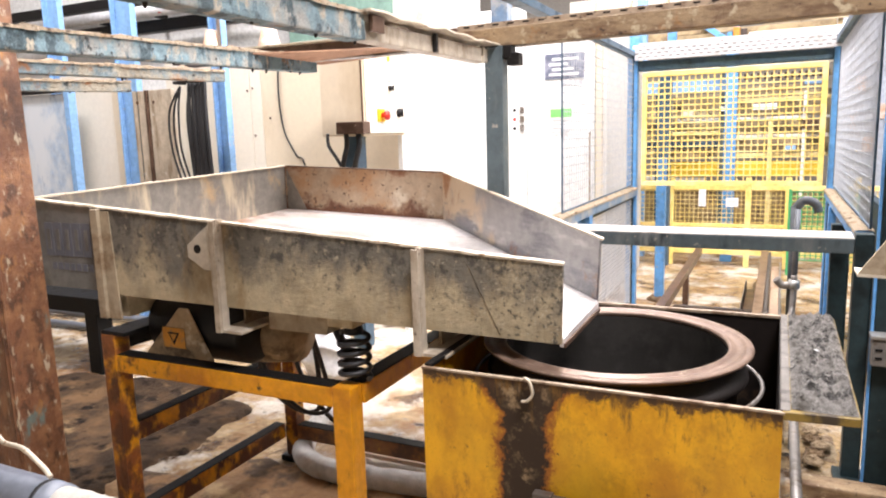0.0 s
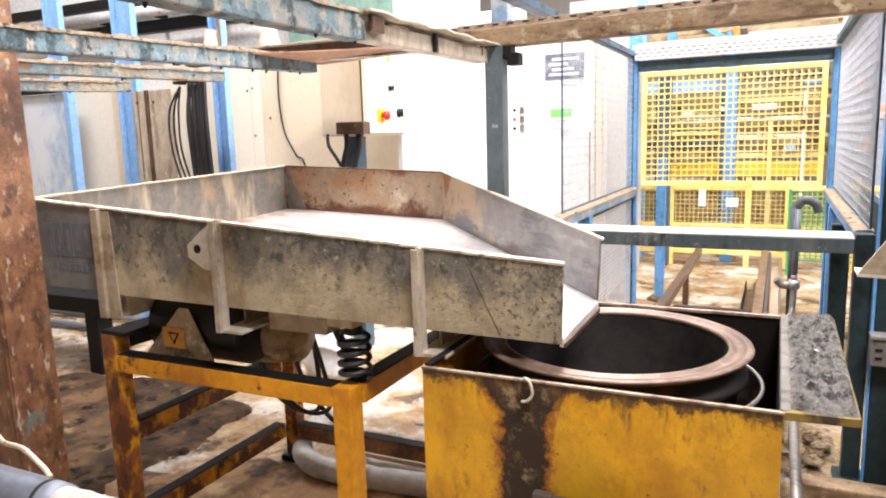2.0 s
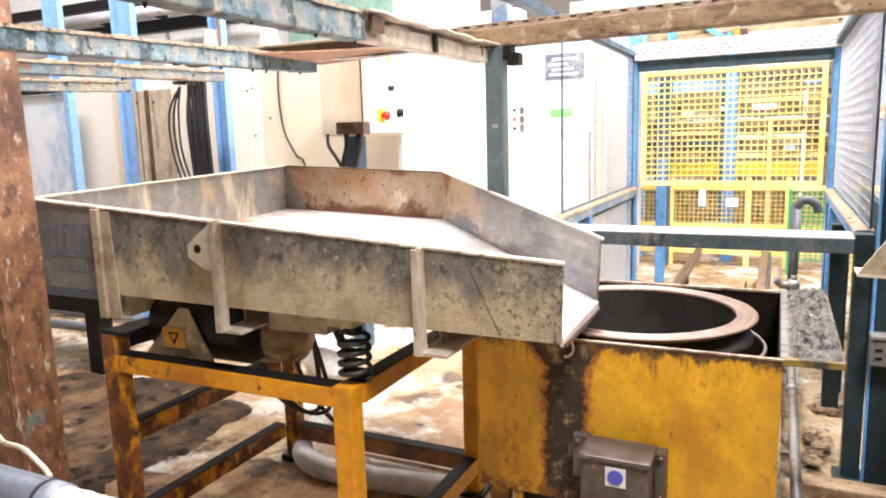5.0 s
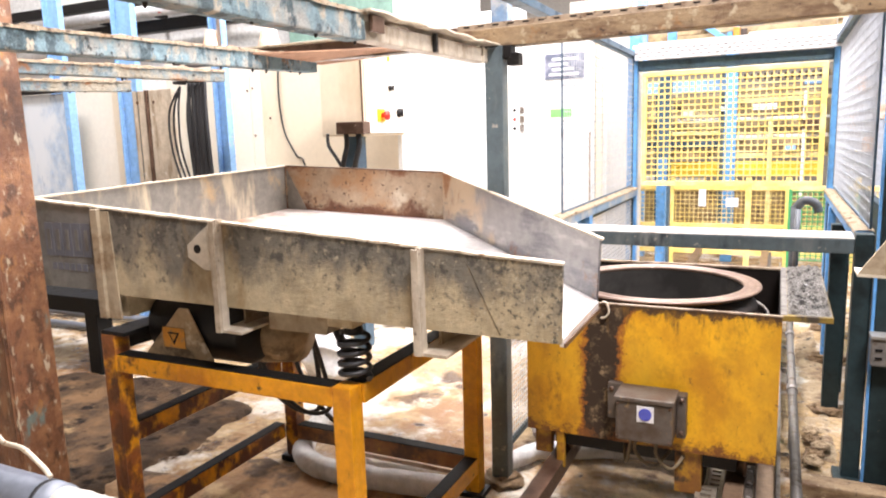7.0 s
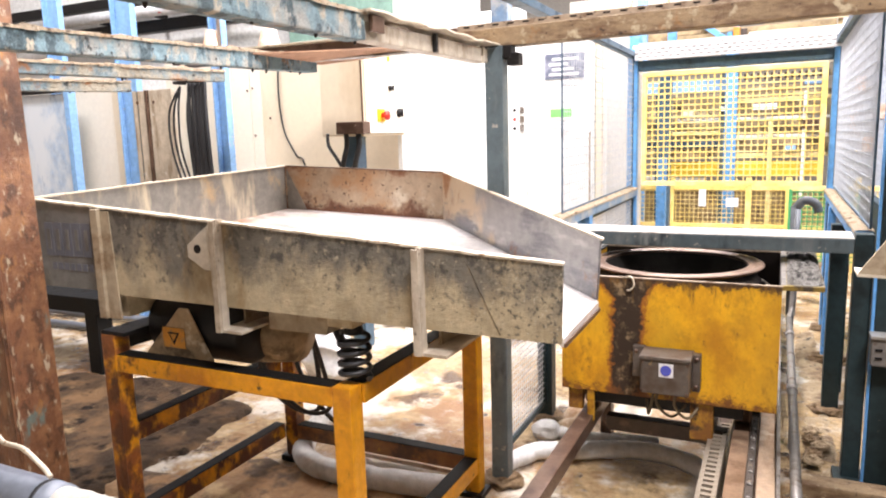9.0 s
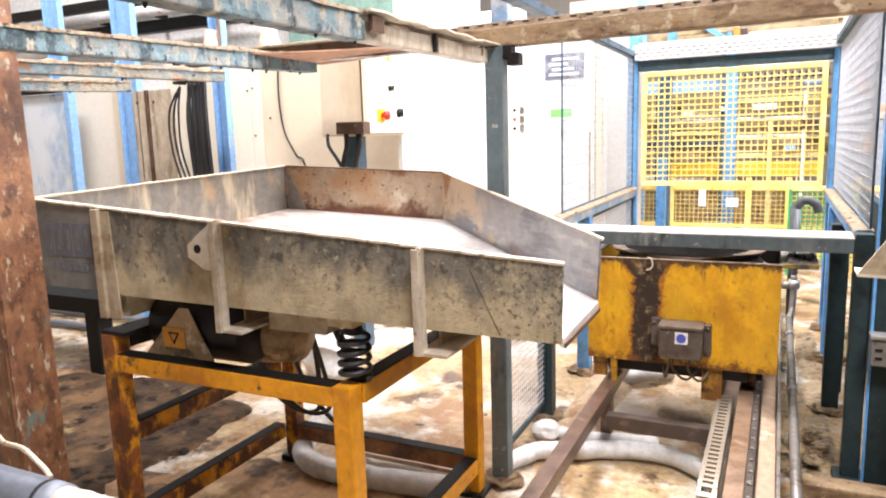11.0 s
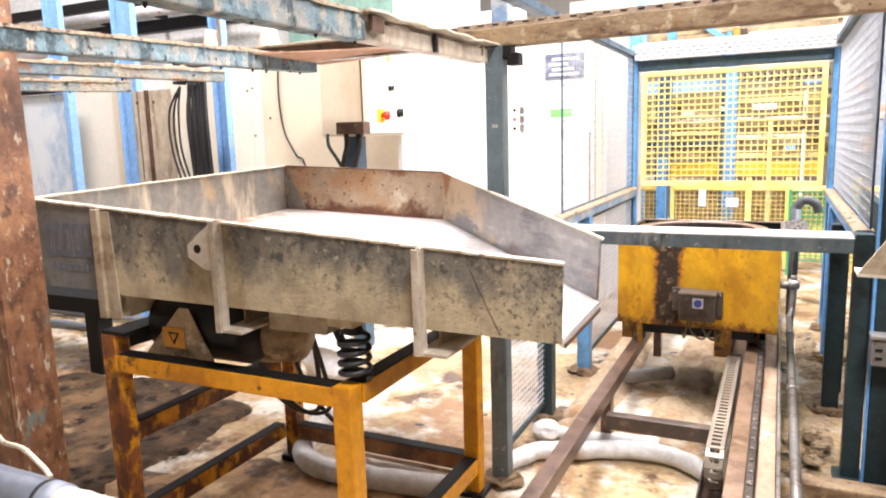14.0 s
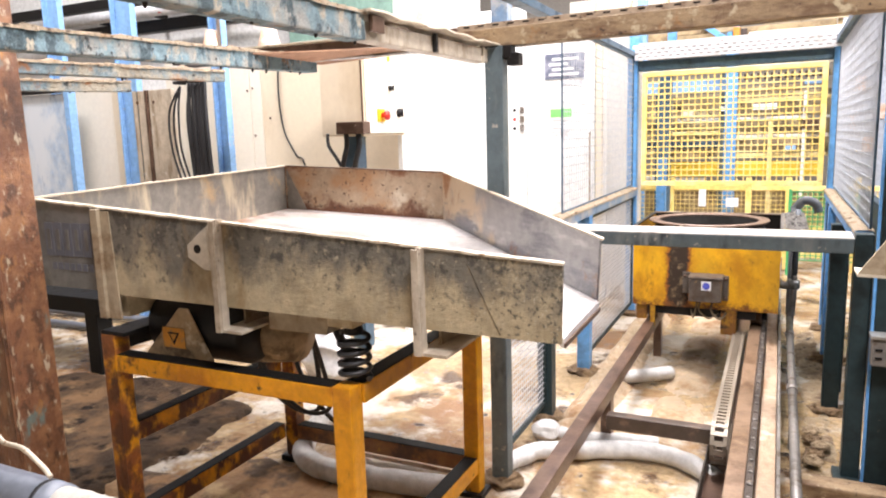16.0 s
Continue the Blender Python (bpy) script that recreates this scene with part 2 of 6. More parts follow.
M["ledge_strip"] = surface("dusty_grey_angle", (0.14, 0.125, 0.11), [((0.05, 0.042, 0.036), 14, 0.48, 0.62, ONE, 3), ((0.3, 0.27, 0.24), 40, 0.6, 0.68, ONE, 6)], (0.55, 0.75))
M["chain"] = surface("pale_zinc_chain", (0.33, 0.28, 0.22), [((0.12, 0.08, 0.05), 14, 0.52, 0.66, ONE, 3)], (0.4, 0.6), 0.4)
M["rail_tan2"] = surface("worn_tan_rail", (0.26, 0.17, 0.11), [((0.13, 0.075, 0.045), 8, 0.46, 0.64, ONE, 3), ((0.4, 0.3, 0.2), 20, 0.62, 0.7, ONE, 6)], (0.35, 0.6), 0.25)
M["rail_dark"] = surface("dark_rusted_bar", (0.075, 0.055, 0.045), [((0.16, 0.11, 0.08), 12, 0.55, 0.7, ONE, 3)], (0.4, 0.6), 0.3)
M["sandy"] = surface("pale_sandy_board", (0.52, 0.37, 0.25), [((0.3, 0.17, 0.09), 4, 0.5, 0.66, (2, 0.5, 1), 3), ((0.66, 0.56, 0.44), 7, 0.56, 0.68, ONE, 5)], (0.5, 0.8), bump=0.6)
M["galv_dirty"] = surface("dirty_conduit_steel", (0.24, 0.22, 0.2), [((0.12, 0.09, 0.065), 9, 0.52, 0.66, ONE, 3)], (0.4, 0.6), 0.3)
M["mud_dark"] = surface("dark_mud", (0.09, 0.07, 0.055), [((0.35, 0.28, 0.2), 16, 0.58, 0.7, ONE, 3)], (0.5, 0.8), bump=0.8, bump_scale=30, depth=0.015)
M["sign_yellow"] = surface("yellow_plastic_plate", (0.75, 0.45, 0.015), [], (0.4, 0.5), bump=0)
M["sign_orange"] = surface("faded_orange_sign", (0.6, 0.26, 0.03), [((0.34, 0.2, 0.08), 30, 0.5, 0.62, ONE, 2)], (0.5, 0.7))
M["tray_grey"] = surface("grey_painted_plate", (0.2, 0.2, 0.19), [((0.11, 0.1, 0.09), 6, 0.45, 0.65, ONE, 2), ((0.42, 0.37, 0.28), 11, 0.6, 0.72, ONE, 5)], (0.45, 0.65), 0.2)
M["tray_tan"] = surface("tan_dusted_steel", (0.4, 0.33, 0.23), [((0.2, 0.13, 0.07), 7, 0.48, 0.68, ONE, 2)], (0.55, 0.75), 0.1)
M["motor_dirt"] = surface("brown_grimy_casing", (0.36, 0.26, 0.15), [((0.1, 0.07, 0.04), 8, 0.47, 0.64, ONE, 2), ((0.5, 0.42, 0.3), 14, 0.58, 0.7, ONE, 5)], (0.55, 0.75), 0.05)
M["tray_pale"] = surface("pale_dusted_steel", (0.54, 0.48, 0.39), [((0.3, 0.23, 0.16), 9, 0.46, 0.66, (1, 1, 0.4), 2), ((0.12, 0.1, 0.08), 30, 0.62, 0.7, ONE, 6)], (0.45, 0.65), 0.1)
M["tray_rear"] = surface("grey_streaked_steel", (0.23, 0.215, 0.19), [((0.5, 0.43, 0.31), 7, 0.5, 0.66, (1, 1, 0.25), 2), ((0.42, 0.3, 0.17), 4, 0.58, 0.72, ONE, 6), ((0.1, 0.09, 0.085), 5, 0.6, 0.72, (1, 1, 0.6), 9)], (0.35, 0.55), 0.4, bump=0.15)
M["tray_slant"] = surface("scuffed_steel", (0.34, 0.325, 0.32), [((0.56, 0.44, 0.3), 3.5, 0.48, 0.64, ONE, 1, (0, 0.4, -0.6)), ((0.34, 0.15, 0.06), 6, 0.52, 0.66, ONE, 4, (0, 0.1, -0.5)), ((0.14, 0.14, 0.155), 3.0, 0.48, 0.62, (0.6, 0.6, 2.4), 6, (2, 0.2, -0.9)), ((0.62, 0.6, 0.58), 3.0, 0.56, 0.68, (0.6, 0.6, 2.0), 13), ((0.26, 0.12, 0.06), 6, 0.58, 0.7, ONE, 14, (2, 0.1, -1.2))], (0.28, 0.5), 0.45, bump=0.25)
M["rusty_orange"] = surface("rusted_orange_paint", (0.3, 0.12, 0.03), [((0.1, 0.045, 0.02), 8, 0.42, 0.6, ONE, 1), ((0.55, 0.25, 0.02), 12, 0.62, 0.7, ONE, 4)], (0.5, 0.75))
M["rust_light"] = surface("light_rust_plate", (0.42, 0.24, 0.15), [((0.26, 0.12, 0.06), 8, 0.48, 0.64, ONE, 3), ((0.56, 0.46, 0.34), 14, 0.6, 0.7, ONE, 6)], (0.6, 0.8))
M["teal_dusty"] = surface("dusty_teal_paint", (0.095, 0.125, 0.135), [((0.22, 0.23, 0.22), 5, 0.48, 0.68, (1, 1, 0.3), 2), ((0.03, 0.042, 0.048), 9, 0.54, 0.7, (1, 1, 0.4), 5), ((0.36, 0.33, 0.28), 30, 0.62, 0.7, ONE, 9)], (0.4, 0.65))
M["blue_dusty"] = surface("dusty_blue_paint", (0.2, 0.32, 0.48), [((0.46, 0.46, 0.44), 5, 0.45, 0.62, ONE, 2), ((0.08, 0.12, 0.17), 9, 0.58, 0.7, ONE, 5)], (0.45, 0.65))
M["blue_dark"] = surface("dark_blue_paint", (0.055, 0.11, 0.17), [((0.03, 0.05, 0.07), 6, 0.5, 0.7, ONE, 2)], (0.4, 0.6))
M["dust"] = surface("pale_dust", (0.46, 0.43, 0.39), [((0.26, 0.22, 0.18), 9, 0.52, 0.7, ONE, 2)], (0.7, 0.9), bump=0.5)
M["galv_white"] = surface("dull_zinc_sheet", (0.6, 0.6, 0.6), [((0.4, 0.38, 0.35), 6, 0.55, 0.7, ONE, 3)], (0.4, 0.5), 0.2)
M["grey_light"] = surface("pale_grey_print", (0.5, 0.5, 0.52), [], (0.4, 0.5), bump=0)
M["grey_blue"] = surface("blue_grey_plate", (0.13, 0.145, 0.2), [((0.25, 0.26, 0.32), 12, 0.5, 0.6, ONE, 2)], (0.35, 0.45), bump=0)
M["cream"] = surface("cream_enamel", (0.78, 0.72, 0.61), [((0.64, 0.54, 0.4), 2.0, 0.54, 0.76, (1, 1, 0.3), 3)], (0.4, 0.55), bump=0.03, grain=0.03)
M["blue_bright"] = surface("light_blue_paint", (0.25, 0.46, 0.76), [((0.16, 0.3, 0.5), 4, 0.5, 0.7, (1, 1, 0.4), 2), ((0.5, 0.42, 0.38), 9, 0.64, 0.74, ONE, 5)], (0.4, 0.55))
M["green_dull"] = surface("dull_green_sheet", (0.2, 0.33, 0.27), [((0.12, 0.2, 0.17), 3, 0.45, 0.65, ONE, 2)], (0.6, 0.7))
M["machine_grey"] = surface("grey_brown_machine_paint", (0.4, 0.33, 0.22), [((0.6, 0.5, 0.32), 3, 0.5, 0.62, ONE, 2), ((0.12, 0.09, 0.06), 7, 0.57, 0.69, ONE, 5)], (0.5, 0.65))
M["yellow_band"] = surface("machine_yellow_paint", (0.82, 0.55, 0.05), [((0.6, 0.36, 0.05), 5, 0.56, 0.7, ONE, 3)], (0.4, 0.55))
M["cover_white"] = surface("pale_blue_cover", (0.5, 0.54, 0.6), [((0.5, 0.5, 0.5), 2.5, 0.5, 0.7, ONE, 3)], (0.4, 0.55), bump=0.05)
M["yellow_pale"] = surface("faded_yellow_paint", (0.8, 0.66, 0.32), [((0.5, 0.36, 0.12), 5, 0.55, 0.72, ONE, 3)], (0.4, 0.55), bump=0.05)
M["rail_tan"] = surface("tan_machine_paint", (0.4, 0.3, 0.16), [((0.2, 0.14, 0.08), 5, 0.45, 0.65, ONE, 3)], (0.5, 0.65))
M["green_paint"] = surface("green_paint", (0.06, 0.36, 0.14), [], (0.4, 0.5), bump=0.05)
M["grey_dark"] = surface("dark_grey_plastic", (0.1, 0.11, 0.125), [], (0.35, 0.45), bump=0.05)
M["scraps"] = surface("sandy_scraps_and_slurry", (0.44, 0.33, 0.2), [((0.22, 0.14, 0.075), 7, 0.46, 0.62, ONE, 3), ((0.05, 0.036, 0.025), 16, 0.57, 0.66, ONE, 8), ((0.6, 0.5, 0.37), 20, 0.58, 0.7, ONE, 5)], (0.6, 0.85), bump=0.9, bump_scale=22, depth=0.015)
M["sludge_brown"] = surface("brown_thin_sludge", (0.34, 0.19, 0.085), [((0.09, 0.05, 0.024), 4, 0.5, 0.62, ONE, 3), ((0.56, 0.4, 0.22), 5, 0.54, 0.68, ONE, 11)], (0.5, 0.85), bump=0.6, bump_scale=14, depth=0.012, gloss=0.3)
# very dark: the shade on the left floor is put into this colour
M["sludge"] = surface("dark_sludge_and_shade", (0.05, 0.029, 0.015), [((0.15, 0.085, 0.04), 3.2, 0.46, 0.64, ONE, 3), ((0.3, 0.2, 0.1), 4.5, 0.58, 0.7, ONE, 11), ((0.012, 0.008, 0.006), 7, 0.52, 0.64, ONE, 7)], (0.7, 0.95), bump=0.6, bump_scale=14, depth=0.012, gloss=0.2)
M["sand_mud"] = surface("pale_sandy_slurry", (0.56, 0.42, 0.27), [((0.36, 0.2, 0.09), 5, 0.48, 0.66, ONE, 3), ((0.7, 0.62, 0.5), 8, 0.58, 0.7, ONE, 5), ((0.12, 0.07, 0.035), 12, 0.64, 0.72, ONE, 8)], (0.45, 0.8), bump=0.8, bump_scale=22, depth=0.015)

# ---- building helpers ----
ORIGIN = {}


def thing(name, label, category, at=(0, 0, 0), group="", kind=""):
    ob = new(name)
    ob.empty_display_size = 0.1
    ob.location = at
    ORIGIN[ob.name] = Vector(at)
    return tagged(ob, label, category, group, kind)


def part(name, bm, material, parent=None, label="", at=None):
    """Links a bmesh, given in world metres, as one mesh under a thing or part. at: the part's own pivot in world metres."""
    o = ORIGIN[parent.name] if parent else Vector((0, 0, 0))
    pivot = Vector(at) if at else o
    if pivot.length:
        bmesh.ops.translate(bm, verts=bm.verts, vec=-pivot)
    bmesh.ops.recalc_face_normals(bm, faces=bm.faces)
    mesh = bpy.data.meshes.new(name)
    bm.to_mesh(mesh)
    bm.free()
    mesh.materials.append(M[material])
    ob = new(name, mesh)
    if parent:
        ob.parent = parent
        ob.location = pivot - o
    else:
        ob.location = pivot
    ORIGIN[ob.name] = pivot
    if label:
        ob["label"] = label
    return ob


def box(lo, hi, bevel=0.0, bm=None):
    bm = bm or bmesh.new()
    r = bmesh.ops.create_cube(bm, size=1.0)
    for v in r["verts"]:
        v.co = Vector([(lo[i] + hi[i]) / 2 + v.co[i] * (hi[i] - lo[i]) for i in range(3)])
    if bevel:
        edges = {e for v in r["verts"] for e in v.link_edges}
        bmesh.ops.bevel(bm, geom=list(edges), offset=bevel, segments=2, affect="EDGES", profile=0.6)
    return bm


def bar(a, b, w, h, bevel=0.004, bm=None, up=(0, 0, 1)):
    """A straight box section from a to b, w wide and h high, centred on the line."""
    bm = bm or bmesh.new()
    a, b = Vector(a), Vector(b)
    d = b - a
    y = d.normalized()
    x = y.cross(Vector(up))
    x = x.normalized() if x.length > 1e-4 else Vector((1, 0, 0))
    z = x.cross(y)
    r = bmesh.ops.create_cube(bm, size=1.0)
    for v in r["verts"]:
        v.co = (a + b) / 2 + x * v.co.x * w + y * v.co.y * d.length + z * v.co.z * h
    if bevel:
        edges = {e for v in r["verts"] for e in v.link_edges}
        bmesh.ops.bevel(bm, geom=list(edges), offset=bevel, segments=2, affect="EDGES", profile=0.6)
    return bm


def prism(points, vec, bm=None, bevel=0.0):
    """A flat polygon pushed out along vec."""
    bm = bm or bmesh.new()
    vs = [bm.verts.new(p) for p in points]
    f = bm.faces.new(vs)
    r = bmesh.ops.extrude_face_region(bm, geom=[f])
    nv = [g for g in r["geom"] if isinstance(g, bmesh.types.BMVert)]
    bmesh.ops.translate(bm, verts=nv, vec=vec)
    if bevel:
        edges = {e for v in vs + nv for e in v.link_edges}
        bmesh.ops.bevel(bm, geom=list(edges), offset=bevel, segments=1, affect="EDGES")
    return bm


def tube(points, radius, sides=12, bm=None, smooth=6, radii=None):
    """A round pipe along a smooth line through the points."""
    bm = bm or bmesh.new()
    P = [Vector(p) for p in points]
    path, rad = [], []
    n = len(P)
    for i in range(n - 1):
        p0, p1, p2, p3 = P[max(i - 1, 0)], P[i], P[i + 1], P[min(i + 2, n - 1)]
        steps = smooth if n > 2 else 1
        for k in range(steps):
            t = k / steps
            path.append(0.5 * ((2 * p1) + (p2 - p0) * t + (2 * p0 - 5 * p1 + 4 * p2 - p3) * t * t + (3 * p1 - p0 - 3 * p2 + p3) * t ** 3))
            rad.append((radii[i] * (1 - t) + radii[i + 1] * t) if radii else radius)
    path.append(P[-1])
    rad.append(radii[-1] if radii else radius)
    rings = []
    side = None
    for i, p in enumerate(path):
        d = (path[min(i + 1, len(path) - 1)] - path[max(i - 1, 0)]).normalized()
        if side is None:
            side = d.cross(Vector((0, 0, 1)))
            if side.length < 0.05:
                side = d.cross(Vector((1, 0, 0)))
        side = (side - d * side.dot(d)).normalized()
        other = d.cross(side)
        rings.append([bm.verts.new(p + rad[i] * (side * math.cos(a) + other * math.sin(a))) for a in [2 * math.pi * k / sides for k in range(sides)]])
    for r0, r1 in zip(rings, rings[1:]):
        for k in range(sides):
            f = bm.faces.new((r0[k], r0[(k + 1) % sides], r1[(k + 1) % sides], r1[k]))
            f.smooth = True
    bm.faces.new(rings[0][::-1])
    bm.faces.new(rings[-1])
    return bm


def turned(profile, centre, sides=64, axis="z", bm=None, closed=False, capped=True):
    """A turned shape: (radius, height) pairs spun about an axis through centre."""
    bm = bm or bmesh.new()
    c = Vector(centre)
    rings = []
    for r, h in profile:
        ring = []
        for k in range(sides):
            a = 2 * math.pi * k / sides
            u, v = r * math.cos(a), r * math.sin(a)
            off = {"z": (u, v, h), "x": (h, u, v), "y": (u, h, v)}[axis]
            ring.append(bm.verts.new(c + Vector(off)))
        rings.append(ring)
    pairs = list(zip(rings, rings[1:])) + ([(rings[-1], rings[0])] if closed else [])
    for r0, r1 in pairs:
        for k in range(sides):
            f = bm.faces.new((r0[k], r0[(k + 1) % sides], r1[(k + 1) % sides], r1[k]))
            f.smooth = True
    if not closed and capped:
        if profile[0][0] > 1e-5:
            bm.faces.new(rings[0])
        if profile[-1][0] > 1e-5:
            bm.faces.new(rings[-1])
    return bm


def wire_grid(origin, u, v, nu, nv, thick, bm=None):
    """Welded wire: nu cells along u and nv along v, square wires."""
    bm = bm or bmesh.new()
    o, u, v = Vector(origin), Vector(u), Vector(v)
    n = u.cross(v).normalized()
    for i in range(nu + 1):
        a = o + u * (i / nu)
        bar(a, a + v, thick, thick, 0, bm, up=n)
    for j in range(nv + 1):
        a = o + v * (j / nv) + n * thick * 0.8
        bar(a, a + u, thick, thick, 0, bm, up=n)
    return bm


def rough_up(bm, amount, scale, axis=None, cuts=0):
    """Uneven surface by a smooth noise."""
    if cuts:
        bmesh.ops.subdivide_edges(bm, edges=bm.edges[:], cuts=cuts, use_grid_fill=True)
    for vert in bm.verts:
        d = noise.noise_vector(vert.co * scale) * amount
        vert.co += Vector([d[i] if axis is None or i in axis else 0 for i in range(3)])
    return bm

# ---- setting ----
def setting(name, bm, material, label, category):
    return tagged(part(name, bm, material), label, category, kind="structure")


def build_setting():
    bm = bmesh.new()
    bmesh.ops.create_grid(bm, x_segments=220, y_segments=220, size=1.0)
    for v in bm.verts:
        v.co = Vector((-2.5 + v.co.x * 7.5, 4.5 + v.co.y * 8.5, 0))
        n = noise.noise(v.co * 1.3) + 0.6 * noise.noise(v.co * 3.7) + 0.3 * noise.noise(v.co * 9.0)
        v.co.z = -0.012 + 0.011 * n
    for f in bm.faces:
        f.smooth = True
    setting("floor", bm, "floor", "stained wet concrete floor caked with sandy slurry", "floor")
    setting("wall_north", box((-10, 12.8, -0.1), (5, 13.0, 6.3)), "hall", "grey-brown painted wall of the hall", "wall")
    setting("wall_south", box((-10, -4.2, -0.1), (5, -4.0, 6.3)), "hall", "grey-brown painted wall of the hall", "wall")
    setting("wall_west", box((-10.2, -4.2, -0.1), (-10, 13, 6.3)), "hall", "grey-brown painted wall of the hall", "wall")
    setting("wall_east", box((5, -4.2, -0.1), (5.2, 13, 6.3)), "hall", "grey-brown painted wall of the hall", "wall")
    setting("ceiling", box((-10.2, -4.2, 6.3), (5.2, 13, 6.4)), "roof", "grey sheet roof of the hall", "ceiling")


build_setting()


# ---- the trolley on its rails ----
XL, XR, YF, YB, ZB, ZT = -0.822, 0.029, 1.563, 2.41, 0.442, 0.946
WHEEL_R = 0.058


def build_trolley():
    t = thing("trolley", "worn yellow steel box trolley holding a round mixing bowl, on rails", "trolley", ((XL + XR) / 2, (YF + YB) / 2, 0.33))
    w = 0.008
    front = part("front_panel", box((XL, YF, ZB), (XR, YF + w, ZT), 0.002), "yellow_front", t, "yellow panel with a rust-black streak and chipped edges")
    part("rim", box((XL - 0.003, YF - 0.003, ZT - 0.002), (XR + 0.003, YF + 0.009, ZT + 0.004), 0.0015), "flange_pale", t, "chipped pale edge")
    part("rim", box((XL - 0.004, YB - 0.014, ZT - 0.004), (XR + 0.004, YB + 0.004, ZT + 0.006), 0.002), "flange_pale", t)
    part("rim", box((XL - 0.004, YF + 0.022, ZT - 0.004), (XL + 0.018, YB - 0.022, ZT + 0.006), 0.002), "black", t)
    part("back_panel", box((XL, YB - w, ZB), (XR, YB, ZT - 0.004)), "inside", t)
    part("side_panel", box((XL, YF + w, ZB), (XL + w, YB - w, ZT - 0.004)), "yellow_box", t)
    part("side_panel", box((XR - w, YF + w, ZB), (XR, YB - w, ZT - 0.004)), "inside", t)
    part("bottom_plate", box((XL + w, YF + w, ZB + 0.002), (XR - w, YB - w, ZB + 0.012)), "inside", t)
    # ledge caked with mud
    ledge = part("ledge", prism([(XR - 0.002, YF, ZT - 0.014), (0.172, YF + 0.012, ZT - 0.014), (0.172, YB + 0.015, ZT - 0.014), (XR - 0.002, YB + 0.012, ZT - 0.014)], (0, 0, 0.02), bevel=0.002), "ledge_edge", t)
    bm = bmesh.new()
    nx, ny = 34, 200
    grid = {}
    for i in range(nx + 1):
        for j in range(ny + 1):
            x, y = XR + 0.015 + (0.14 - 0.015) * i / nx, YF + 0.016 + (YB - YF - 0.01) * j / ny
            n = noise.noise(Vector((x * 34, y * 28, 1))) + 0.7 * noise.noise(Vector((x * 90, y * 70, 4)))
            edge = min(i, nx - i, 3) / 3 * min(j, ny - j, 3) / 3
            grid[i, j] = bm.verts.new((x, y, ZT + 0.007 + edge * max(0.001, 0.007 + 0.02 * n)))
    for i in range(nx):
        for j in range(ny):
            bm.faces.new((grid[i, j], grid[i + 1, j], grid[i + 1, j + 1], grid[i, j + 1]))
    part("mud_crust", bm, "ledge", ledge, "dark grey caked mud")
    part("edge_strip", box((XR - 0.006, YF + 0.006, ZT - 0.01), (XR + 0.014, YB + 0.004, ZT + 0.008), 0.003), "ledge_strip", ledge, "pale dusted angle iron")
    part("chip", box((0.085, 1.985, ZT + 0.016), (0.112, 1.992, ZT + 0.024), 0.002), "paper", ledge)
    # bowl
    c = (-0.412, 1.975, 0)
    z = ZT + 0.006
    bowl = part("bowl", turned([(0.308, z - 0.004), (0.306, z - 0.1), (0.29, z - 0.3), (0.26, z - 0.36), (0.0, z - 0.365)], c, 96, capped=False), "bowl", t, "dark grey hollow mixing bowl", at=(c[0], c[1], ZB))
    part("bowl_ring", turned([(0.369, z - 0.008), (0.374, z - 0.003), (0.372, z + 0.002), (0.356, z + 0.004), (0.351, z), (0.336, z - 0.005), (0.322, z - 0.003), (0.317, z + 0.002), (0.309, z + 0.001), (0.307, z - 0.012), (0.33, z - 0.018), (0.36, z - 0.014)], c, 128, closed=True), "ring", bowl, "brown worn steel ring")
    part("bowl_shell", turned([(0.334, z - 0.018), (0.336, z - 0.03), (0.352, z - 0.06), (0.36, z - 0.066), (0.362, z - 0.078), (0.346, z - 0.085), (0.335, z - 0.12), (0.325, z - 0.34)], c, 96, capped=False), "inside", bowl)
    part("lower_ring", turned([(0.39, z - 0.1), (0.395, z - 0.092), (0.402, z - 0.1), (0.395, z - 0.108)], c, 96, closed=True), "galv_dirty", bowl)
    part("wire_loop", tube([(-0.54, YF - 0.006, 0.955), (-0.525, YF - 0.012, 0.95), (-0.517, YF - 0.012, 0.92), (-0.53, YF - 0.012, 0.9), (-0.545, YF - 0.01, 0.897)], 0.004, 8), "cream_edge", front)
    # switch enclosure on the front
    e = part("enclosure", box((-0.465, YF - 0.14, 0.513), (-0.28, YF - 0.012, 0.658), 0.01), "steel_box", front, "brown-grey switch enclosure with a white label")
    part("lid", box((-0.47, YF - 0.147, 0.653), (-0.275, YF - 0.01, 0.669), 0.005), "steel_box", e)
    for x, z in ((-0.457, 0.525), (-0.289, 0.525), (-0.457, 0.643), (-0.289, 0.643)):
        part("lid_screw", turned([(0.006, 0), (0.005, -0.003), (0.0, -0.004)], (x, YF - 0.14, z), 10, axis="y"), "rail", e)
    part("bracket", box((-0.515, YF - 0.03, 0.54), (-0.466, YF - 0.003, 0.672), 0.004), "steel_box", front)
    part("bracket", box((-0.279, YF - 0.05, 0.51), (-0.248, YF - 0.003, 0.66), 0.004), "steel_box", front)
    for x, z in ((-0.5, 0.65), (-0.262, 0.645), (-0.262, 0.53)):
        part("bolt_head", turned([(0.009, 0), (0.009, -0.006), (0.0, -0.008)], (x, YF - 0.03 - 0.02 * (x > -0.4), z), 6, axis="y"), "rail", front)
